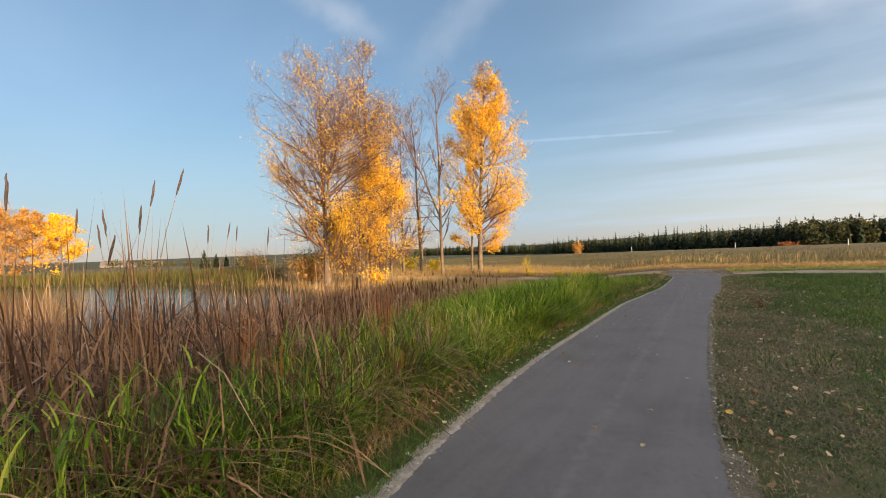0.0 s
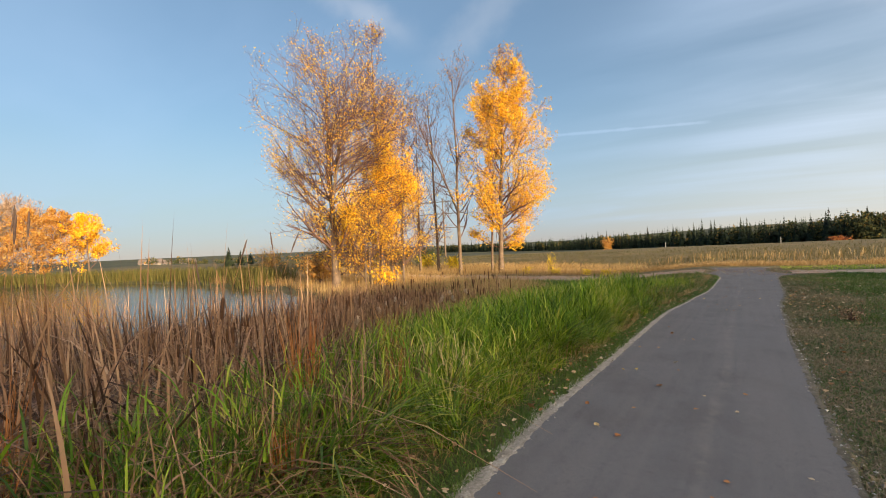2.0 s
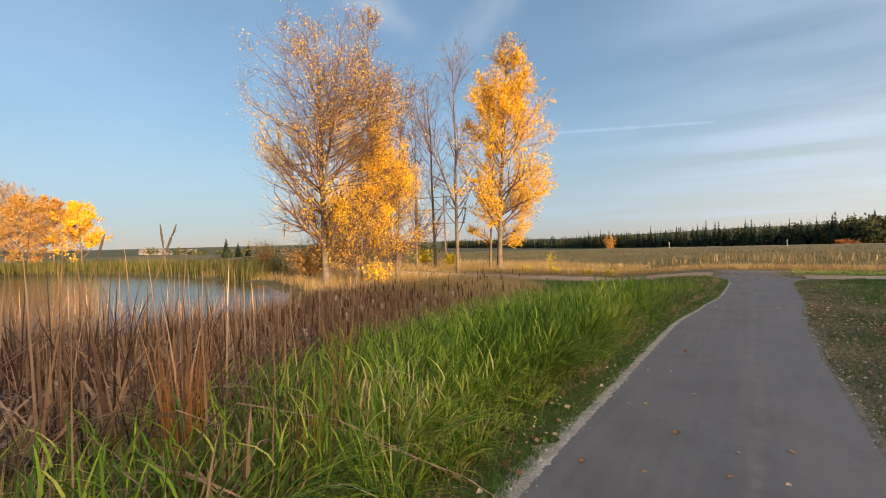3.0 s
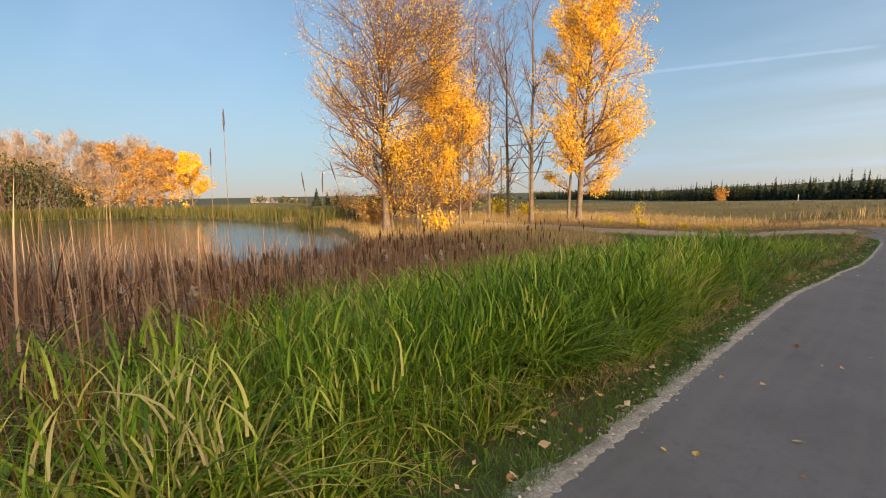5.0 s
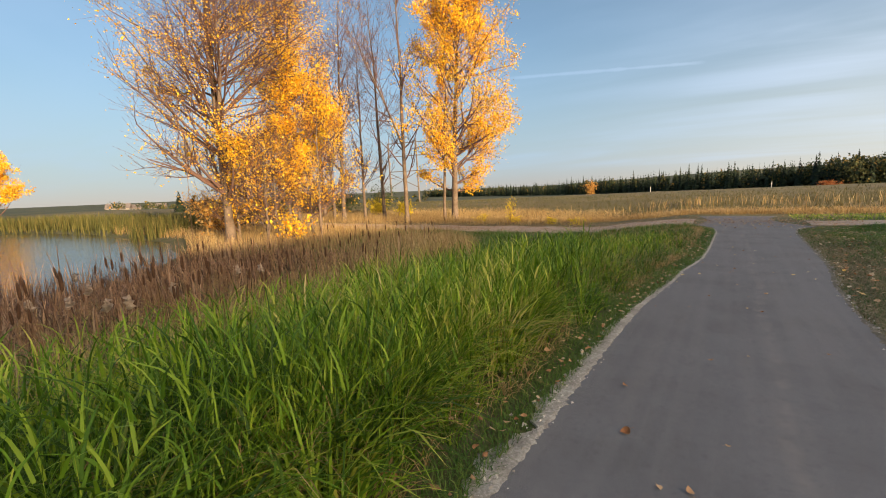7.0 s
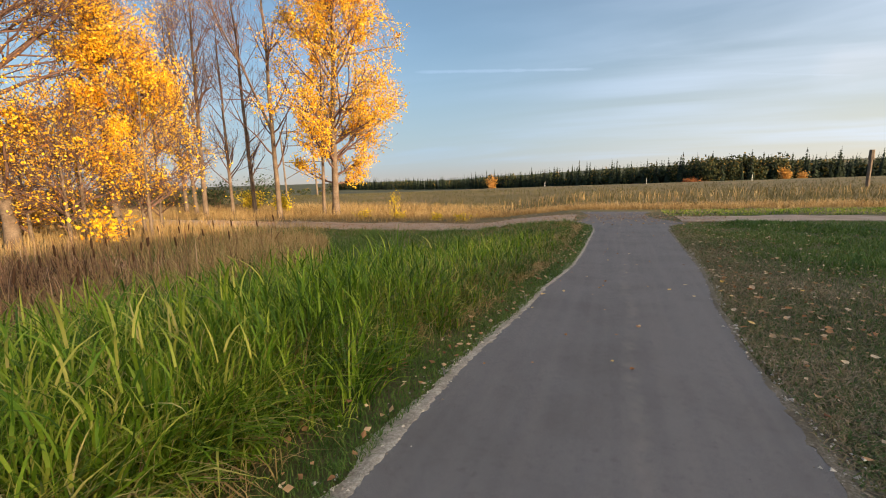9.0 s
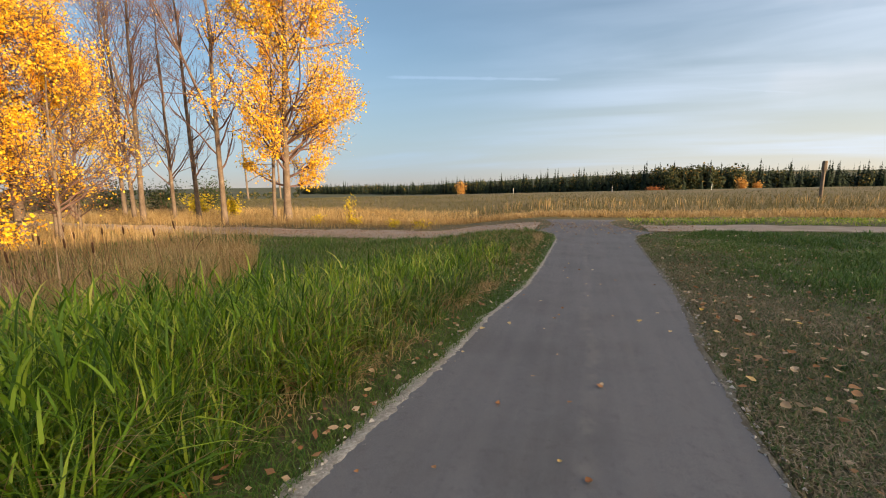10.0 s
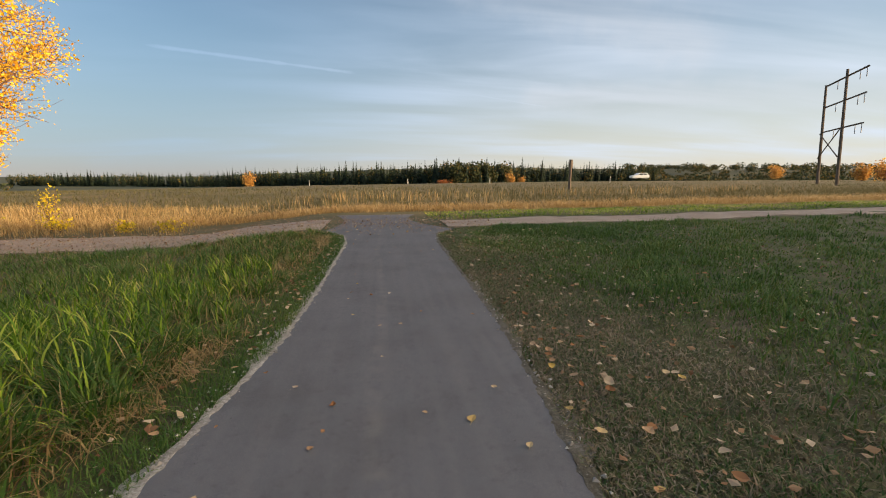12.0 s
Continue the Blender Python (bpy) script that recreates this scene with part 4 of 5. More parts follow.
    h = (0.16 + 0.75 * tall_share(x, y)) * rng.uniform(0.5, 1.25, n)
    patch("straw", "dead straw-coloured blades among the green grass", "grass", blades(x, y, gz(x, y) - 0.02, h, rng.uniform(0.005, 0.011, n), rng.uniform(0.3, 1.15, n), 0.7), M_STRAW)
    # broad blades flung across the rest
    n = 9000
    y = rng.uniform(-4, 15, n)
    x = edge_left(y) - 0.75 - rng.gamma(2.0, 0.95, n)
    h = (0.15 + 0.72 * tall_share(x, y)) * rng.uniform(0.7, 1.2, n)
    patch("broad_grass", "broad yellow-green blades flung over the tall grass", "grass", blades(x, y, gz(x, y), h, rng.uniform(0.013, 0.027, n), rng.uniform(0.4, 1.2, n), 0.8, None, 6), M_GRASS)
    # bleached thatch at the foot of the grass
    n = 9000
    y = rng.uniform(0, 28, n)
    x = edge_left(y) - 0.42 - np.abs(rng.normal(size=n)) * 0.34
    keep = bumps(x, y, 0.8, 7.0) + rng.normal(size=n) * 0.3 > 0.0
    x, y = x[keep], y[keep]
    n = len(x)
    patch("thatch", "bleached dead grass lying at the foot of the verge", "grass", blades(x, y, gz(x, y) + 0.01, rng.uniform(0.10, 0.34, n), rng.uniform(0.004, 0.010, n), rng.uniform(0.9, 1.3, n), 0.85), M_STRAW)
    # short turf between grit and tall grass
    n = 62000
    y = rng.uniform(-3, 29.4, n)
    x = edge_left(y) - 0.08 + 0.06 * step(13, 18, y) - np.abs(rng.normal(size=n)) * 0.45
    patch("short_turf", "short trodden turf along the asphalt", "grass", blades(x, y, gz(x, y) - 0.01, rng.uniform(0.03, 0.13, n), rng.uniform(0.004, 0.009, n), rng.uniform(0.3, 1.15, n), 0.6, None, 3), M_TURF)


def lawn():
    n = 270000
    y = rng.uniform(-2, 30.1, n)
    x = edge_right(y) + 0.04 + rng.gamma(0.95, 5.0, n)
    keep = x < 46
    x, y = x[keep], y[keep]
    n = len(x)
    m = 7000
    cy = rng.uniform(-2, 30, m)
    cx = edge_right(cy) + 0.1 + rng.gamma(0.95, 5.0, m)
    pick = rng.integers(0, m, n)
    hx, hy = rng.uniform(0, 1, n), rng.uniform(0, 1, m)[pick]
    pull = hx < 0.42
    x = np.where(pull, cx[pick] + rng.normal(size=n) * 0.085, x)
    y = np.where(pull, cy[pick] + rng.normal(size=n) * 0.085, y)
    keep = (x < 46) & (x > edge_right(y) + 0.03)
    x, y, hx, hy, pull = x[keep], y[keep], hx[keep], hy[keep], pull[keep]
    n = len(x)
    d = x - edge_right(y)
    grow_up = (0.45 + 0.55 * step(0.1, 2.6, d)) * (0.85 + 0.45 * bumps(x, y, 0.8, 5.0))
    h = np.clip(rng.uniform(0.05, 0.13, n) * grow_up * (0.75 + 1.05 * hy * pull), 0.02, 0.3)
    lush = d + 1.6 * bumps(x, y, 0.35, 2.5) + rng.normal(size=n) * 0.8 + 2.2 * step(20, 27, y) > 2.2
    wide = rng.uniform(0.006, 0.013, n) * (1 + 0.11 * d)
    lean = rng.uniform(0.3, 1.05, n)
    for name, label, which, mat, tall in (("lawn_grass", "thin worn turf, green and brown, beside the asphalt", ~lush, M_LAWN, 1.0), ("lush_lawn_grass", "thick green lawn grass", lush, M_TURF, 1.5)):
        patch(name, label, "grass", blades(x[which], y[which], gz(x[which], y[which]) - 0.012, h[which] * tall, wide[which], lean[which], 0.6, None, 3), mat)
    # worn thin turf along the asphalt, matted and brown
    n = 120000
    y = rng.uniform(3, 28, n)
    x = edge_right(y) + 0.03 + rng.gamma(1.2, 0.85, n)
    patch("matted_turf", "short matted turf, brown and dull green, beside the asphalt", "grass", blades(x, y, gz(x, y) - 0.008, rng.uniform(0.025, 0.085, n), rng.uniform(0.006, 0.015, n), rng.uniform(0.5, 1.25, n), 0.7, None, 3), M_LAWN)
    n = 26000
    x = rng.uniform(3, 70, n) ** 1.0
    y = 32.5 + 0.02 * x + rng.uniform(0, 3.6, n)
    patch("strip_grass", "mown green strip beyond the gravel trail", "grass", blades(x, y, gz(x, y) - 0.01, rng.uniform(0.05, 0.16, n), rng.uniform(0.012, 0.03, n), rng.uniform(0.3, 1.0, n), 0.6, None, 3), M_GRASS)
    # rough grass between the verge and the trail
    n = 34000
    y = rng.uniform(18.5, 29.4, n)
    x = edge_left(y) - 1.0 - rng.uniform(0, 1, n) * 17
    keep = x < reed_front(y) + 7.5
    x, y = x[keep], y[keep]
    n = len(x)
    patch("rough_grass", "rough knee-high grass between the verge and the gravel trail", "grass", blades(x, y, gz(x, y) - 0.01, rng.uniform(0.10, 0.38, n) * (0.9 + 0.5 * bumps(x, y, 0.9, 3.0)).clip(0.4, 1.5), rng.uniform(0.009, 0.020, n), rng.uniform(0.3, 1.1, n), 0.6, None, 4), M_TURF)
    n = 22000
    x = rng.uniform(-24, -0.9, n)
    y = 29.6 - 0.02 * (-x) + rng.normal(size=n) * 1.3 - 1.2
    patch("trail_side_grass", "short dark grass along the gravel trail", "grass", blades(x, y, gz(x, y) - 0.01, rng.uniform(0.05, 0.17, n), rng.uniform(0.008, 0.016, n), rng.uniform(0.3, 1.0, n), 0.6, None, 3), M_LAWN)


def meadow():
    # the straw-coloured fringe, then the taller meadow up to the road
    n = 46000
    x = rng.uniform(-46, 62, n)
    y = 36.3 + 0.03 * x + rng.gamma(1.6, 0.9, n)
    patch("straw_fringe", "straw-coloured dry grass along the edge of the meadow", "grass", blades(x, y, gz(x, y) - 0.02, rng.uniform(0.2, 0.6, n), rng.uniform(0.010, 0.024, n), rng.uniform(0.3, 1.1, n), 0.7, None, 3), M_STRAW)
    n = 95000
    y = 38.0 + rng.gamma(1.4, 16, n)
    x = rng.uniform(-1, 1, n) * (30 + 1.25 * y) + 0.12 * y
    keep = y < 108
    x, y = x[keep], y[keep]
    n = len(x)
    patch("meadow_grass", "olive and brown meadow grass", "grass", blades(x, y, gz(x, y) - 0.03, rng.uniform(0.25, 0.70, n), rng.uniform(0.012, 0.030, n) * (0.6 + y / 90), rng.uniform(0.4, 1.2, n), 0.7, None, 3), M_MEADOW)
    # pale plumes in drifts
    n = 520
    k = rng.integers(0, 5, n)
    x = np.array([3.5, -3.0, 25.0, 14.0, 35.0])[k] + rng.normal(size=n) * 3.2
    y = np.array([47.0, 45.0, 52.0, 49.0, 56.0])[k] + rng.normal(size=n) * 2.0
    patch("pale_plumes", "pale seed plumes standing over the meadow", "grass", blades(x, y, gz(x, y), rng.uniform(0.6, 1.0, n), rng.uniform(0.02, 0.04, n), rng.uniform(0.1, 0.4, n), 0.5, None, 4), M_STRAW)
    # sunlit dry grass about the trees
    n = 56000
    x = rng.uniform(-46, -6.5, n)
    y = rng.uniform(16.5, 46, n)
    keep = ((y > 33.2) | (y < 29.6 + 0.02 * x) & (x < reed_front(y) + 0.5) | (x < -22)) & (pond_r(x, y) > 1.06) & (np.abs(y - (31.2 - 0.03 * np.clip(-x - 4, 0, 60) + 0.0016 * np.clip(-x - 4, 0, 60) ** 2)) > 1.3)
    x, y = x[keep], y[keep]
    n = len(x)
    patch("tree_side_grass", "sunlit golden dry grass below the aspens", "grass", blades(x, y, gz(x, y) - 0.02, rng.uniform(0.3, 0.95, n) * (0.55 + 0.45 * step(-9, -16, x)), rng.uniform(0.010, 0.022, n), rng.uniform(0.1, 0.7, n), 0.55), M_STRAW)


def reeds():
    n = 46000
    y = rng.uniform(-9, 25.5, n)
    x = reed_front(y) + 0.9 - rng.uniform(0, 1, n) ** 0.85 * 12.5
    keep = (pond_r(x, y) > 0.90 - 0.10 * step(7, 3, y)) & (rng.uniform(0, 1, n) < 1.0 - 0.45 * step(5, 9, y)) & (rng.uniform(0, 1, n) < 1.05 - step(15, 21, y)) & (rng.uniform(0, 1, n) < 0.35 + 0.65 * step(0.7, -0.6, x - reed_front(y)))
    x, y = x[keep], y[keep]
    n = len(x)
    h = (np.interp(y, [0, 3, 5, 6.5, 9, 12, 15], [2.65, 2.5, 2.15, 1.92, 1.6, 1.22, 1.0]) + 0.16 * bumps(x, y, 0.9) + 0.22 * bumps(x, y, 2.6, 4.0)) * rng.uniform(0.38, 1.24, n) * (0.66 + 0.34 * step(0.5, -1.5, x - reed_front(y)))
    lean = np.where(rng.uniform(0, 1, n) < 0.36, rng.uniform(0.02, 0.30, n), rng.uniform(0.35, 1.55, n))
    patch("reed_bed", "dense bed of withered brown cattail leaves in shallow water", "reeds", blades(x, y, np.maximum(gz(x, y), WATER - 0.15), h, rng.uniform(0.010, 0.034, n), lean, 0.95, None, 6), M_REED)
    # long broken leaves that arch over the rest
    n = 7500
    y = rng.uniform(-3, 14, n)
    x = reed_front(y) + 0.9 - rng.uniform(0, 1, n) * 7
    patch("arching_reed_leaves", "long pale broken cattail leaves arching over the reed bed", "reeds", blades(x, y, np.maximum(gz(x, y), WATER - 0.1), rng.uniform(1.1, 1.9, n) * (0.75 + 0.25 * step(12, 5, y)) * (0.6 + 0.4 * step(0.8, -1.2, x - reed_front(y))), rng.uniform(0.014, 0.030, n), rng.uniform(0.7, 1.25, n), 0.95, None, 8), M_STRAW)
    # brown leaves snapped over at half their height
    n = 12000
    y = rng.uniform(-4, 19, n)
    x = reed_front(y) + 0.7 - rng.uniform(0, 1, n) ** 1.3 * 9
    keep = pond_r(x, y) > 0.86
    x, y = x[keep], y[keep]
    n = len(x)
    patch("snapped_reed_leaves", "curled brown cattail leaves snapped over among the reeds", "reeds", blades(x, y, np.maximum(gz(x, y), WATER - 0.1), np.interp(y, [2, 8, 14], [2.4, 1.6, 1.05]) * rng.uniform(0.6, 1.2, n) * (0.5 + 0.5 * step(0.7, -1.5, x - reed_front(y))), rng.uniform(0.020, 0.042, n), rng.uniform(0.5, 1.6, n), 1.2, None, 8), M_REED)
    # green shoots low among them, near the path
    n = 27000
    y = np.where(rng.uniform(0, 1, n) < 0.55, rng.uniform(-3, 7, n), rng.uniform(-5, 22, n))
    x = reed_front(y) + 0.6 - rng.gamma(1.4, 1.0, n)
    patch("green_shoots", "green shoots low among the withered reeds", "reeds", blades(x, y, gz(x, y), rng.uniform(0.35, 0.95, n), rng.uniform(0.008, 0.017, n), rng.uniform(0.1, 0.8, n), 0.5), M_TURF)
    # dry stems and pale seed grass between the green verge and the trees
    n = 15000
    y = rng.uniform(8, 25, n)
    x = reed_front(y) + 1.3 - rng.gamma(1.8, 1.1, n)
    patch("seed_grass", "tall straw-coloured seed grass behind the green verge", "grass", blades(x, y, np.maximum(gz(x, y), WATER - 0.1), rng.uniform(0.65, 1.35, n) * (1.0 - 0.3 * step(18, 25, y)), rng.uniform(0.006, 0.014, n), rng.uniform(0.1, 0.8, n), 0.7, None, 5), M_STRAW)
    # thin brown stalks standing among the near grass
    n = 7500
    y = rng.uniform(-2, 7, n)
    x = reed_front(y) + 1.1 - rng.uniform(0, 1, n) * 2.2
    patch("brown_stalks", "thin brown stalks standing among the near grass", "reeds", blades(x, y, gz(x, y) - 0.02, rng.uniform(0.5, 1.35, n), rng.uniform(0.006, 0.020, n), rng.uniform(0.05, 1.3, n), 1.0, None, 7), M_REED)
    # marsh on the far banks
    a = rng.uniform(-0.9, 3.6, 26000)
    k = rng.uniform(1.0, 1.16, 26000) + 0.22 * rng.uniform(0, 1, 26000) * step(1.1, 1.6, a) * step(2.9, 2.2, a)
    x, y = POND[0] + POND[2] * k * np.cos(a), POND[1] + POND[3] * k * np.sin(a)
    keep = (x < -34)
    x, y = x[keep], y[keep]
    n = len(x)
    patch("marsh_reeds", "yellow-green marsh reeds along the far bank", "reeds", blades(x, y, np.maximum(gz(x, y), WATER - 0.1), rng.uniform(0.8, 1.9, n), rng.uniform(0.04, 0.09, n), rng.uniform(0.05, 0.4, n), 0.5, None, 3), M_MARSH)


verge_grass()
lawn()
meadow()
reeds()


def tuft(label, height, count, spread, mat, width=(0.007, 0.014), lean=(0.1, 1.0), name="grass_tuft", group="grass tufts on the verge", at=(0, 0)):
    x, y = at
    root = thing(name, label, "grass", group, (x, y, float(gz(x, y)) - 0.02))
    a = rng.uniform(0, 2 * np.pi, count)
    r = spread * np.sqrt(rng.uniform(0, 1, count))
    v, q, t = blades(r * np.cos(a), r * np.sin(a), np.zeros(count), height * rng.uniform(0.55, 1.1, count), rng.uniform(*width, count), rng.uniform(*lean, count), 0.6, a + rng.normal(size=count) * 0.5)
    tagged(part("foliage", mesh_of("foliage", v, [q, t], mat), mat, root), kind="stuff")
    few = max(8, count // 12)
    a = rng.uniform(0, 2 * np.pi, few)
    v, q, t = blades(spread * 0.8 * np.cos(a), spread * 0.8 * np.sin(a), np.zeros(few), height * rng.uniform(0.5, 0.95, few), rng.uniform(*width, few), rng.uniform(0.6, 1.2, few), 0.8, a)
    tagged(part("dead_foliage", mesh_of("dead_foliage", v, [q, t], M_STRAW), M_STRAW, root, "bleached dead blades"), kind="stuff")
    return root


tufts = [tuft("dense tussock of long bright green grass", 1.05, 620, 0.34, M_GRASS, (0.010, 0.020), at=(-2.1, 7.2)), tuft("tussock of arching green grass", 0.90, 460, 0.28, M_GRASS, (0.009, 0.019), at=(-1.75, 10.2))]
for k, (tx, ty, sc) in enumerate(((-1.8, 12.6, 0.95), (-2.4, 14.2, 1.0), (-1.7, 16.0, 0.9), (-2.2, 18.0, 0.95), (-3.0, 9.4, 1.05), (-2.0, 19.8, 0.8), (-3.4, 12.2, 1.0), (-1.9, 5.2, 0.75), (-1.6, 8.6, 0.7),
                                  (-1.5, 3.2, 0.7), (-2.6, 20.6, 0.75), (-1.9, 22.0, 0.6), (-3.1, 16.6, 1.0))):
    one = copy_thing(tufts[k % 2], pose(tx, ty, float(gz(tx, ty)) - 0.02, 0, 0, k * 47))
    sc = sc * (0.62 if ty > 15.5 else 1.0)
    one.scale = (sc, sc, sc)
for tx, ty, hh in ((-2.55, 3.35, 1.75), (-2.85, 1.1, 1.6), (-2.3, 4.5, 1.1), (-3.4, 5.6, 1.5), (-2.7, 6.1, 0.9), (-2.0, 0.9, 1.15), (-1.75, 3.9, 0.9), (-1.5, 2.4, 0.8)):
    tuft("clump of upright rust-red stems among the reeds", hh, 75, 0.10, M_RUST, (0.007, 0.014), (0.03, 0.20), "red_stem_clump", "red stem clumps", (tx, ty))


def head_mesh(length, radius, fluff=False):
    n = 10
    s = np.linspace(0, 1, n)
    r = radius * np.clip(np.sin(np.pi * (0.08 + 0.84 * s)) ** 0.35, 0.25, 1)
    if fluff:
        r = radius * (0.55 + 0.6 * np.sin(np.pi * s) + 0.25 * rng.normal(size=n)).clip(0.3, 2)
    r[0] = r[-1] = radius * 0.25
    pts = np.stack([0.01 * rng.normal(size=n) * fluff, 0.01 * rng.normal(size=n) * fluff, s * length], -1)[None]
    return mesh_of("seed_head", *joined([tubes(pts, r[None], 9)]), M_FLUFF if fluff else M_HEAD, True)


def cattail(label, height, fluff=False):
    root = thing("cattail", label, "cattail", "cattails at the pond")
    lean = rng.normal(size=2) * 0.07
    s = np.linspace(0, 1, 6)
    pts = np.stack([lean[0] * s ** 2, lean[1] * s ** 2, s * height], -1)
    part("stalk", mesh_of("stalk", *joined([tubes(pts[None], np.linspace(0.0065, 0.003, 6)[None], 5)]), M_REED), M_REED, root)
    head = part("seed_head", head_mesh(0.18 if not fluff else 0.16, 0.0165 if not fluff else 0.038, fluff), None, root, "pale burst seed head" if fluff else "dark brown velvety seed head")
    head.matrix_basis = pose(*pts[4]) @ pose(0, 0, -0.02, lean[1] * -30, lean[0] * 30, 0)
    for k in range(4):
        v, q, t = blades(np.zeros(1), np.zeros(1), np.zeros(1), np.array([height * rng.uniform(0.6, 0.98)]), np.array([0.014]), np.array([rng.uniform(0.08, 0.5)]), 0.7, np.array([k * 1.7 + rng.normal() * 0.3]), 7)
        part("leaf", mesh_of("leaf", v, [q, t], M_REED), M_REED, root)
    return root


cats = [cattail("withered cattail with a dark brown head", 1.75), cattail("withered cattail with a dark brown head", 1.55), cattail("tall withered cattail with a dark brown head", 1.95), cattail("cattail with a pale burst seed head", 1.6, True)]
spots = [(-5.2, 5.0), (-5.9, 6.4), (-4.9, 8.1), (-6.8, 9.2)]
for c, (px, py) in zip(cats, spots):
    c.matrix_basis = pose(px, py, float(gz(px, py)) - 0.05)
for k in range(180):
    py = rng.uniform(0, 20) if k % 2 else rng.uniform(3, 12)
    px = float(reed_front(py)) - rng.uniform(-0.2, 4.6)
    copy_thing(cats[3 if k % 12 == 0 else k % 3], pose(px, py, max(float(gz(px, py)), WATER - 0.1) - 0.05, rng.normal() * 3, rng.normal() * 3, rng.uniform(0, 360)))


def reed_stalk(height, droop):
    root = thing("reed_grass_stalk", "tall thin reed grass stalk with a dark narrow plume", "reed", "reed stalks over the reed bed")
    s = np.linspace(0, 1, 9)
    pts = np.stack([droop * s ** 3, 0 * s, height * s], -1)
    part("stalk", mesh_of("stalk", *joined([tubes(pts[None], np.linspace(0.0048, 0.0022, 9)[None], 4)]), M_REED), M_REED, root)
    tip = pts[-1] - pts[-2]
    tip = tip / np.linalg.norm(tip)
    m = 9
    t = np.linspace(0, 1, m)
    core = pts[-1] + np.outer(t * 0.22, tip) + rng.normal(size=(m, 3)) * 0.0015
    r = 0.0075 * np.sin(np.pi * (0.06 + 0.9 * t)) ** 0.7 + 0.001
    part("plume", mesh_of("plume", *joined([tubes(core[None], r[None], 6)]), M_PLUME), M_PLUME, root, "dark feathery plume")
    for k in range(2):
        v, q, tr = blades(np.zeros(1), np.zeros(1), np.array([height * (0.25 + 0.25 * k)]), np.array([0.5]), np.array([0.011]), np.array([0.9]), 0.8, np.array([k * 2.6]), 6)
        part("leaf", mesh_of("leaf", v, [q, tr], M_REED), M_REED, root)
    return root


# root, height of the plume's foot above the path's datum, way and amount of the droop
STALKS = ((-1.84, -0.40, 2.86, 32, 0.30),
          (-2.11, -0.38, 2.80, 32, 0.20),
          (-1.80, -0.51, 2.56, 32, 0.10),
          (-1.77, -0.81, 2.33, 32, 0.20),
          (-2.17, -0.42, 2.57, 32, -0.10),
          (-2.88, -0.56, 2.62, 32, 0.10),
          (-2.66, -0.29, 2.48, 32, -0.10),
          (-2.87, 0.66, 2.51, 32, 0.05),
          (-3.75, 1.27, 2.61, 32, 0.20),
          (-3.61, 1.41, 2.56, 32, 0.10),
          (-2.58, 1.16, 2.47, 32, 0.10),
          (-1.47, -1.27, 2.67, 32, 0.05),
          (-3.30, 2.83, 2.29, 36, 0.30),
          (-3.27, 3.63, 2.38, 36, -0.10),
          (-2.87, 3.09, 2.35, 36, 0.35),
          (-2.65, 2.49, 2.09, 36, -0.10),
          (-3.80, 5.82, 2.72, 52, 0.03),
          (-5.33, 6.05, 2.50, 52, 0.05),
          (-3.66, 6.73, 2.14, 52, 0.03),
          (-3.91, 6.78, 2.15, 52, -0.10),
          (-3.53, 7.14, 2.27, 52, -0.25),
          (-3.72, 9.77, 2.42, 32, 0.05))
for px, py, top, way_round, droop in STALKS:
    foot = float(gz(px, py)) - 0.02
    reed_stalk(top - foot, droop).matrix_basis = pose(px, py, foot, 0, 0, way_round)

# ---- fallen leaves, pebbles ----


def leaf_mesh(seed):
    """A cupped pointed leaf about 6 cm long, with a short stalk."""
    local = np.random.default_rng(seed)
    s = np.linspace(0, 1, 6)
    half = 0.025 * np.sin(np.pi * s ** 0.8) ** 0.8 * local.uniform(0.85, 1.2)
    cup, curl = local.uniform(0.15, 0.6), local.uniform(0.0, 0.018)
    mid = np.stack([s * 0.058 - 0.03, 0.004 * np.sin(s * 4), 0.004 + curl * (2 * s - 1) ** 2], -1)
    left, right = mid.copy(), mid.copy()
    left[:, 1] += half
    right[:, 1] -= half * local.uniform(0.8, 1.1)
    left[:, 2] += half * cup
    right[:, 2] += half * cup * local.uniform(0.2, 1.2)
    stalk = np.array([[-0.055, 0.004, 0.003], [-0.055, 0.006, 0.003], [-0.03, 0.001, 0.005], [-0.03, -0.001, 0.005]])
    v = np.concatenate([left, mid, right, stalk])
    f = [[k, k + 1, k + 7, k + 6] for k in range(5)] + [[k + 6, k + 7, k + 13, k + 12] for k in range(5)] + [[18, 19, 20, 21]]
    return mesh_of("fallen_leaf", v, np.array(f), M_FALLEN)


LEAF = [leaf_mesh(k) for k in range(7)]


def drop(x, y, size=1.0, place="asphalt"):
    z = float(path_z(y)) + 0.03 if place == "asphalt" else float(gz(x, y)) + 0.060
    ob = new("fallen_leaf", LEAF[rng.integers(0, 7)])
    ob.matrix_basis = pose(x, y, z, rng.normal() * 9, rng.normal() * 9, rng.uniform(0, 360)) @ Matrix.Scale(size, 4)
    label = "small dry fallen leaf lying on the grey asphalt" if place == "asphalt" else "dry curled fallen leaf lying in the short grass"
    return tagged(ob, label, "leaf", "fallen leaves on the path" if place == "asphalt" else "fallen leaves on the verge")


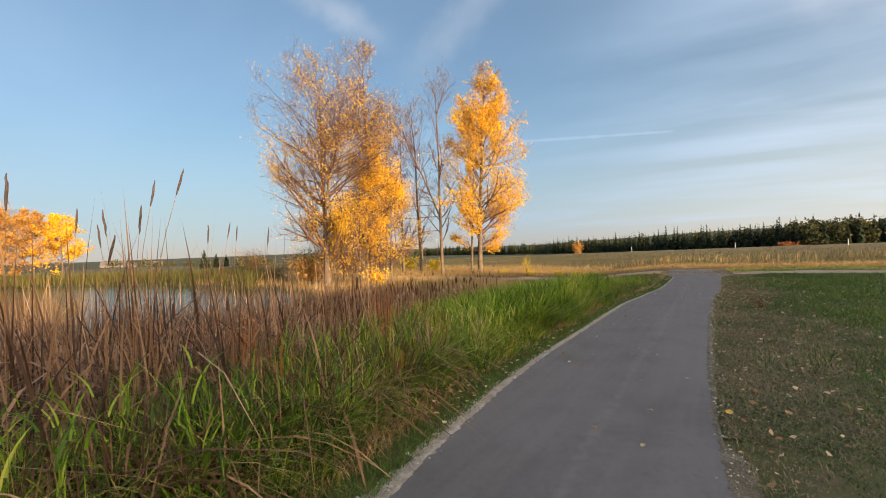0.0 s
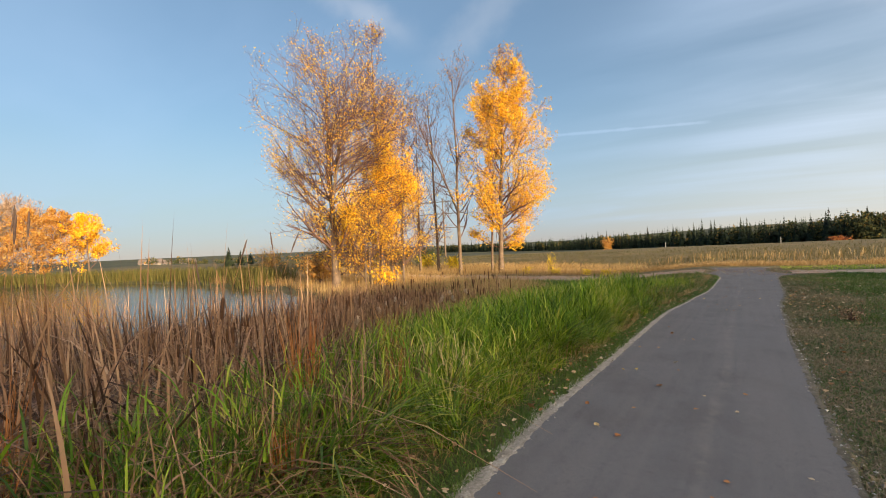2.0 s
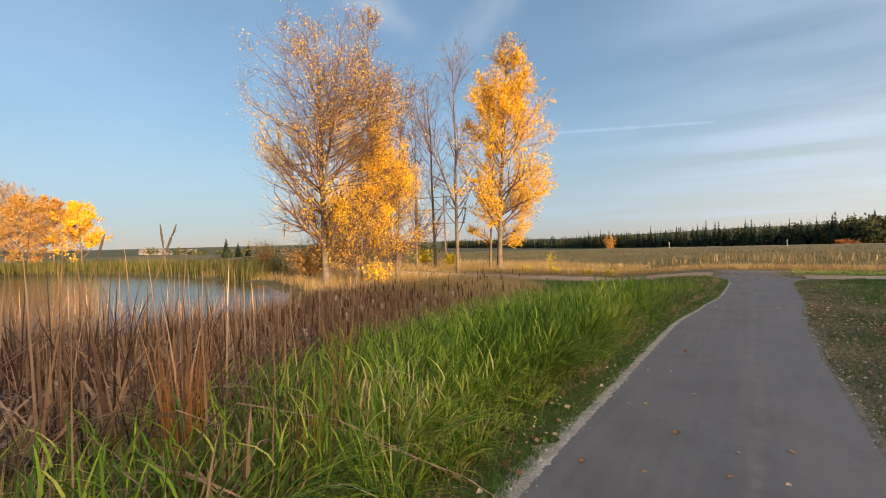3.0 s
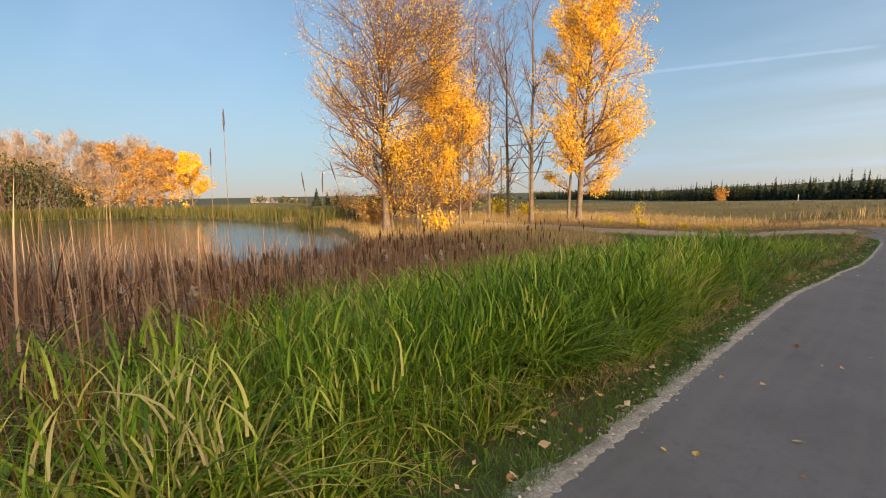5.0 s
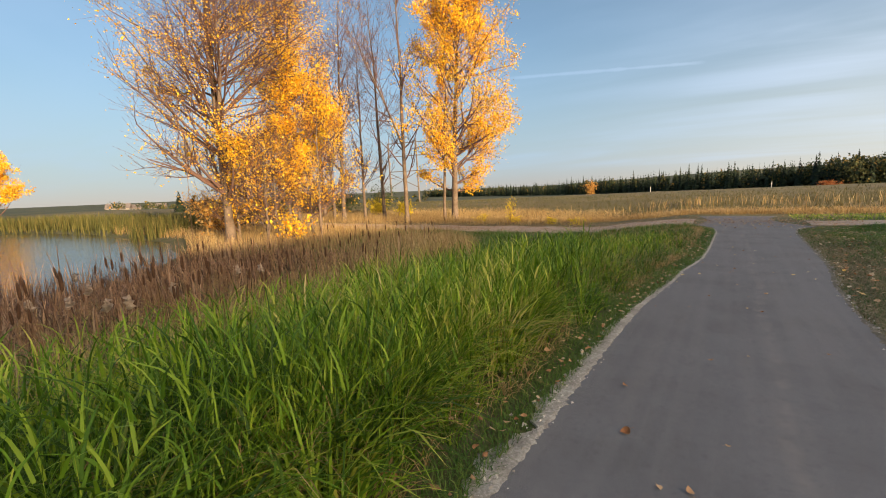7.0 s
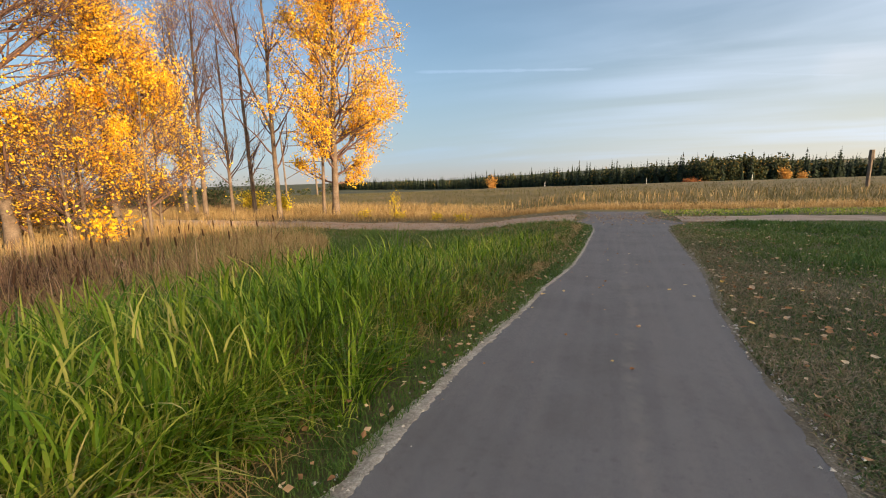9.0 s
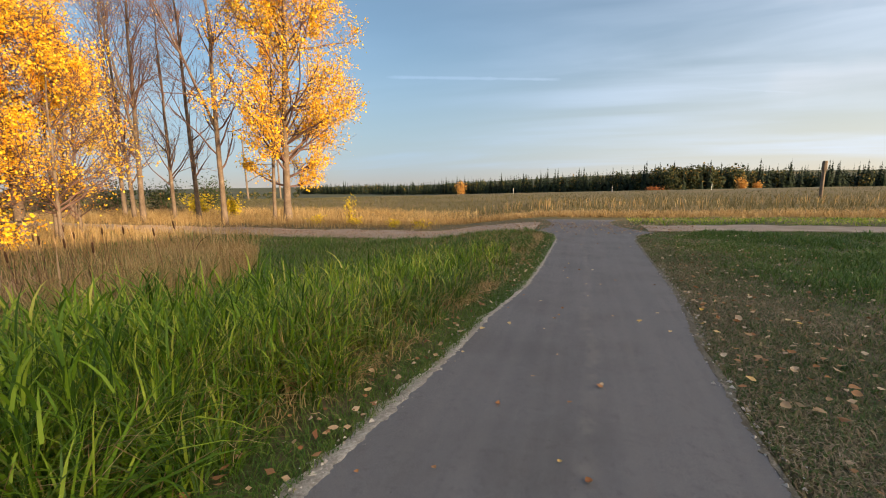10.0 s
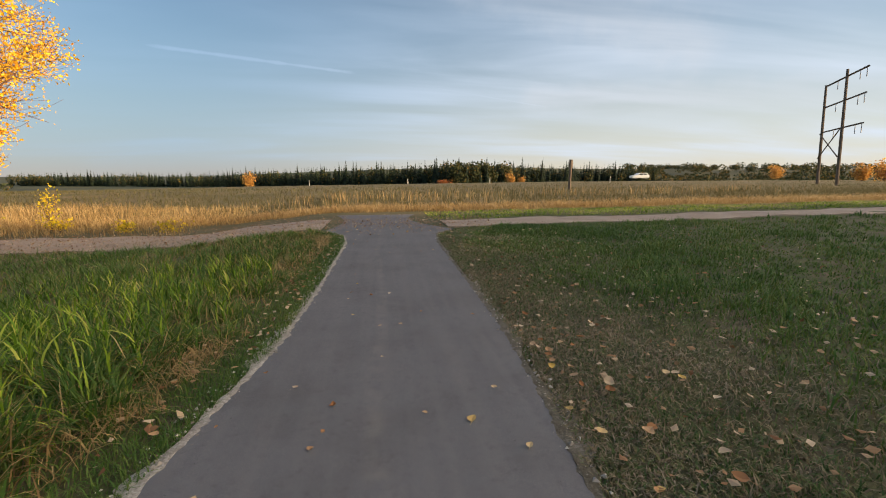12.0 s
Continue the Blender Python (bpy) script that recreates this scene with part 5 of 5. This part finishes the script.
for x, y, size in ((0.27, 6.95, 1.5), (-0.08, 5.2, 1.2), (0.18, 5.04, 1.2), (0.75, 6.23, 1.0), (-0.34, 7.56, 0.8), (-0.11, 9.38, 0.9), (-0.1, 10.96, 1.3), (-0.26, 11.78, 1.0), (1.61, 18.65, 1.35), (-0.27, 17.79, 1.3),
                   (0.97, 20.67, 0.9), (0.83, 21.97, 1.0), (-0.42, 9.28, 1.1), (0.28, 8.36, 1.3), (-0.16, 7.68, 1.0), (1.1, 4.6, 0.9), (1.35, 3.4, 1.2), (0.9, 2.6, 1.1), (0.45, 18.0, 0.7), (0.3, 19.3, 0.9), (1.2, 20.7, 1.0)):
    drop(x, y, size)
for k in range(62):
    y = rng.uniform(1, 29)
    drop(rng.uniform(float(edge_left(y)) + 0.05, float(edge_right(y)) - 0.05), y, rng.uniform(0.5, 1.05))
for x, y, size in ((2.9, 17.8, 1.5), (2.37, 16.54, 1.3), (2.73, 18.32, 1.3), (2.55, 17.6, 1.4), (2.75, 17.35, 1.4), (2.45, 19.3, 1.2), (2.5, 19.4, 1.1), (2.6, 19.25, 1.2), (3.4, 19.0, 1.2), (2.85, 20.2, 1.1)):
    drop(x, y, size, "grass")
for k in range(112):
    y = rng.uniform(2, 28) if k % 2 else rng.uniform(15, 23)
    drop(float(edge_right(y)) + rng.gamma(1.3, 0.8) + 0.05, y, rng.uniform(0.9, 1.6), "grass")
for k in range(92):
    y = rng.uniform(1.5, 27)
    drop(float(edge_left(y)) - 0.08 - abs(rng.normal()) * 0.38, y, rng.uniform(0.7, 1.4), "grass")


def litter():
    n = 12000
    k = rng.uniform(0, 1, n)
    y = rng.uniform(2, 29, n)
    x = np.where(k < 0.80, edge_right(y) + 0.1 + rng.gamma(1.2, 3.2, n), edge_left(y) - 0.1 - np.abs(rng.normal(size=n)) * 0.5)
    trail_x = rng.uniform(-26, 5, n)
    on_trail = rng.uniform(0, 1, n) < 0.72
    mid = 31.2 - 0.03 * np.clip(-trail_x - 4, 0, 60) + 0.0016 * np.clip(-trail_x - 4, 0, 60) ** 2
    x, y = np.where(on_trail, trail_x, x), np.where(on_trail, mid + rng.normal(size=n) * 1.3 + 0.3, y)
    places = np.stack([x, y, gz(x, y) + 0.07], -1)
    v, f = leaves(places, 0.052, 0.8)
    tagged(new("leaf_litter", mesh_of("leaf_litter", v, f, M_LITTER)), "dry fallen leaves scattered over turf and gravel", "leaves", kind="stuff")
    n = 4500
    y = rng.uniform(-1, 29, n)
    which = rng.uniform(0, 1, n) < 0.62
    x = np.where(which, edge_left(y) - rng.normal(size=n) * 0.07 - 0.07, edge_right(y) + rng.normal(size=n) * 0.06 + 0.05)
    size = rng.gamma(2.0, 0.0042, n).clip(0.003, 0.03)
    c = np.stack([x, y, path_z(y) + 0.018], -1)
    corner = np.array([[1, 0, 0], [-0.5, 0.87, 0], [-0.5, -0.87, 0], [0.1, 0.1, 0.75], [0, 0, -0.5]])
    a = rng.uniform(0, 6.28, n)
    turn = np.stack([np.stack([np.cos(a), -np.sin(a), 0 * a], -1), np.stack([np.sin(a), np.cos(a), 0 * a], -1), np.stack([0 * a, 0 * a, 1 + 0 * a], -1)], 1)
    v = c[:, None, :] + np.einsum("nij,kj->nki", turn, corner) * size[:, None, None]
    k = np.arange(n)[:, None] * 5
    f = np.concatenate([k + np.array(t) for t in ((0, 1, 3), (1, 2, 3), (2, 0, 3), (1, 0, 4), (2, 1, 4), (0, 2, 4))])
    tagged(new("pebbles", mesh_of("pebbles", v.reshape(-1, 3), f, M_PEBBLE)), "small pale stones along the edges of the asphalt", "stones", kind="stuff")


litter()

# ---- power line, post, car, houses ----


def rod(a, b, r0, r1, sides=8):
    a, b = np.array(a, float), np.array(b, float)
    v, q = tubes(np.stack([a, (a + b) / 2, b])[None], np.array([[r0, (r0 + r1) / 2, r1]]), sides)
    n = len(v)
    return v, q, [list(range(sides)), list(range(n - sides, n))]


def rod_mesh(name, a, b, r0, r1, mat, sides=8):
    v, q, caps = rod(a, b, r0, r1, sides)
    return mesh_of(name, v, [q, np.array(caps)], mat)


def pylon(at, turn, label):
    """A wooden two-pole frame: three crossarms that reach past the second pole, a cross brace and hanging insulators. Poles along x."""
    x, y = at
    root = thing("power_pylon", label, "power pylon", "power line pylons", (x, y, float(gz(x, y)) - 0.3), turn)
    root.matrix_basis = root.matrix_basis @ pose(0, 0, 0, 2.5)
    gap, tall = 8.3, 16.8
    for px, h in ((0.0, tall - 0.4), (gap, tall + 0.4)):
        part("pole", rod_mesh("pole", (px, 0, 0), (px, 0, h), 0.24, 0.17, M_POLE), M_POLE, root)
    for h, r in ((tall - 0.5, 0.13), (tall - 3.9, 0.12), (tall - 7.9, 0.12)):
        part("crossarm", rod_mesh("crossarm", (-0.3, 0.26, h), (gap * 1.75, 0.26, h), r, r, M_POLE, 6), M_POLE, root)
        for px in (gap * 0.5, gap * 1.45, gap * 1.7):
            part("insulator", rod_mesh("insulator", (px, 0.26, h - 0.1), (px, 0.26, h - 1.3), 0.04, 0.06, M_GLASSY, 6), M_GLASSY, root)
    for a, b in (((0, -0.26, tall - 8.2), (gap, -0.26, tall - 12.2)), ((0, -0.30, tall - 12.2), (gap, -0.30, tall - 8.2))):
        part("brace", rod_mesh("brace", a, b, 0.09, 0.09, M_POLE, 6), M_POLE, root)
    return root


pylon((74.6, 79.2), math.degrees(math.atan2(71.4 - 79.2, 69.3 - 74.5)), "tall wooden two-pole power pylon with three crossarms")
pylon((-76.5, 97.5), 12.0, "distant wooden two-pole power pylon behind the trees")

post = thing("wooden_post", "weathered brown wooden post standing in the meadow", "post", at=(22.7, 63.2, -0.1))
part("shaft", rod_mesh("shaft", (0, 0, 0), (0.05, 0, 3.1), 0.17, 0.15, M_POLE), M_POLE, post)
part("cap", rod_mesh("cap", (0.05, 0, 2.7), (0.06, 0, 3.6), 0.23, 0.20, M_POLE, 7), M_POLE, post)


def marker_posts():
    for bear, d in ((3.6, 92), (14.5, 92), (29.5, 96), (-9.0, 96)):
        x, y = 1 + d * math.sin(radians(bear)), 16 + d * math.cos(radians(bear))
        root = thing("marker_post", "thin pale road marker post", "post", "road marker posts", (x, y, float(gz(x, y))))
        part("shaft", rod_mesh("shaft", (0, 0, 0), (0, 0, 1.25), 0.06, 0.05, M_LENS, 6), M_LENS, root)


marker_posts()


def car(at, turn):
    x, y = at
    root = thing("car", "white estate car on the road beyond the meadow", "car", at=(x, y, float(gz(x, y)) + 0.45), turn=turn)
    # side outline, nose towards +x, lofted across with narrowing to the roof
    low = [(-2.25, 0.35), (-2.30, 0.75), (-2.22, 0.98), (1.05, 1.00), (1.75, 0.92), (2.22, 0.74), (2.28, 0.45), (2.15, 0.30)]
    roof = [(-2.16, 0.97), (-1.85, 1.44), (-1.3, 1.54), (0.0, 1.56), (0.35, 1.50), (1.10, 1.00)]

    def loft(outline, widths):
        bm = bmesh.new()
        rings = []
        for s in (-1, -0.82, 0.82, 1):
            rings.append([bm.verts.new((px * (1 if abs(s) < 0.9 else 0.985), s * w * 0.5, pz)) for (px, pz), w in zip(outline, widths)])
        for r0, r1 in zip(rings, rings[1:]):
            for k in range(len(outline)):
                k2 = (k + 1) % len(outline)
                bm.faces.new((r0[k], r0[k2], r1[k2], r1[k]))
        bm.faces.new(rings[0])
        bm.faces.new(rings[-1][::-1])
        bmesh.ops.recalc_face_normals(bm, faces=bm.faces)
        return bm

    part("body", loft(low, [1.74, 1.80, 1.78, 1.76, 1.74, 1.68, 1.70, 1.70]), M_CARPAINT, root)
    part("cabin", loft(roof, [1.66, 1.42, 1.36, 1.36, 1.38, 1.62]), M_CARPAINT, root)
    for s in (-1, 1):
        for a, b, c, d in (((-1.75, 1.06), (-1.55, 1.40), (-0.75, 1.44), (-0.75, 1.06)), ((-0.65, 1.06), (-0.65, 1.45), (0.25, 1.42), (0.78, 1.06))):
            bm = bmesh.new()
            face = [bm.verts.new((px, s * (0.845 - 0.30 * (pz - 0.98)), pz)) for px, pz in (a, b, c, d)]
            inner = [bm.verts.new((v.co.x, v.co.y - s * 0.03, v.co.z)) for v in face]
            bm.faces.new(face)
            bm.faces.new(inner[::-1])
            for k in range(4):
                bm.faces.new((face[k], inner[k], inner[(k + 1) % 4], face[(k + 1) % 4]))
            part("side_window", bm, M_CARGLASS, root)
        part("headlight", rod_mesh("headlight", (2.15, s * 0.62, 0.72), (2.27, s * 0.62, 0.70), 0.10, 0.09, M_LENS), M_LENS, root)
        part("tail_light", rod_mesh("tail_light", (-2.22, s * 0.72, 0.9), (-2.32, s * 0.72, 0.9), 0.10, 0.09, M_TAIL), M_TAIL, root)
        for px in (-1.38, 1.42):
            wheel = part("wheel", rod_mesh("wheel", (px, s * 0.66, 0.32), (px, s * 0.88, 0.32), 0.20, 0.20, M_ALLOY, 14), M_ALLOY, root)
            v, q = tubes(np.array([[[px + 0.265 * math.cos(t), s * 0.77, 0.32 + 0.265 * math.sin(t)] for t in np.linspace(0, 2 * math.pi, 19)]]), np.full((1, 19), 0.085), 8)
            part("tyre", mesh_of("tyre", v, q, M_RUBBER, True), M_RUBBER, wheel)
    return root


car((66.3, 117.5), 178.0)


def house(at, turn, size, label):
    x, y = at
    wx, wy, h = size
    root = thing("house", label, "house", "houses beyond the pond", (x, y, float(gz(x, y)) - 0.5), turn)
    bm = bmesh.new()
    bmesh.ops.create_cube(bm, size=1, matrix=Matrix.Translation((0, 0, h / 2)) @ Matrix.Diagonal((wx, wy, h, 1)))
    part("wall", bm, M_SIDING, root)
    bm = bmesh.new()
    pitch = 0.34 * wy
    ends = [[bm.verts.new((s * (wx / 2 + 0.5), yy, zz)) for yy, zz in ((-wy / 2 - 0.5, h - 0.15), (0, h + pitch), (wy / 2 + 0.5, h - 0.15), (wy / 2 + 0.5, h + 0.15), (0, h + pitch + 0.3), (-wy / 2 - 0.5, h + 0.15))] for s in (-1, 1)]
    bm.faces.new(ends[0])
    bm.faces.new(ends[1][::-1])
    for k in range(6):
        bm.faces.new((ends[0][k], ends[1][k], ends[1][(k + 1) % 6], ends[0][(k + 1) % 6]))
    bmesh.ops.recalc_face_normals(bm, faces=bm.faces)
    part("roof", bm, M_ROOF, root)
    for k in range(3):
        for level in range(2 if h > 4 else 1):
            bm = bmesh.new()
            bmesh.ops.create_cube(bm, size=1, matrix=Matrix.Translation((wx * (k - 1) * 0.3, -wy / 2 - 0.02, 1.6 + level * 2.7)) @ Matrix.Diagonal((1.3, 0.12, 1.2, 1)))
            part("window", bm, M_PANE, root)
    return root


for b, d, size, turn in ((-66.7, 360, (10, 8, 2.4), 70), (-70.2, 390, (14, 9, 1.8), 60), (-69.0, 400, (9, 8, 2.2), 75)):
    house((1 + d * math.sin(radians(b)), 1.3 + d * math.cos(radians(b))), turn, size, "distant pale house with a dark pitched roof")
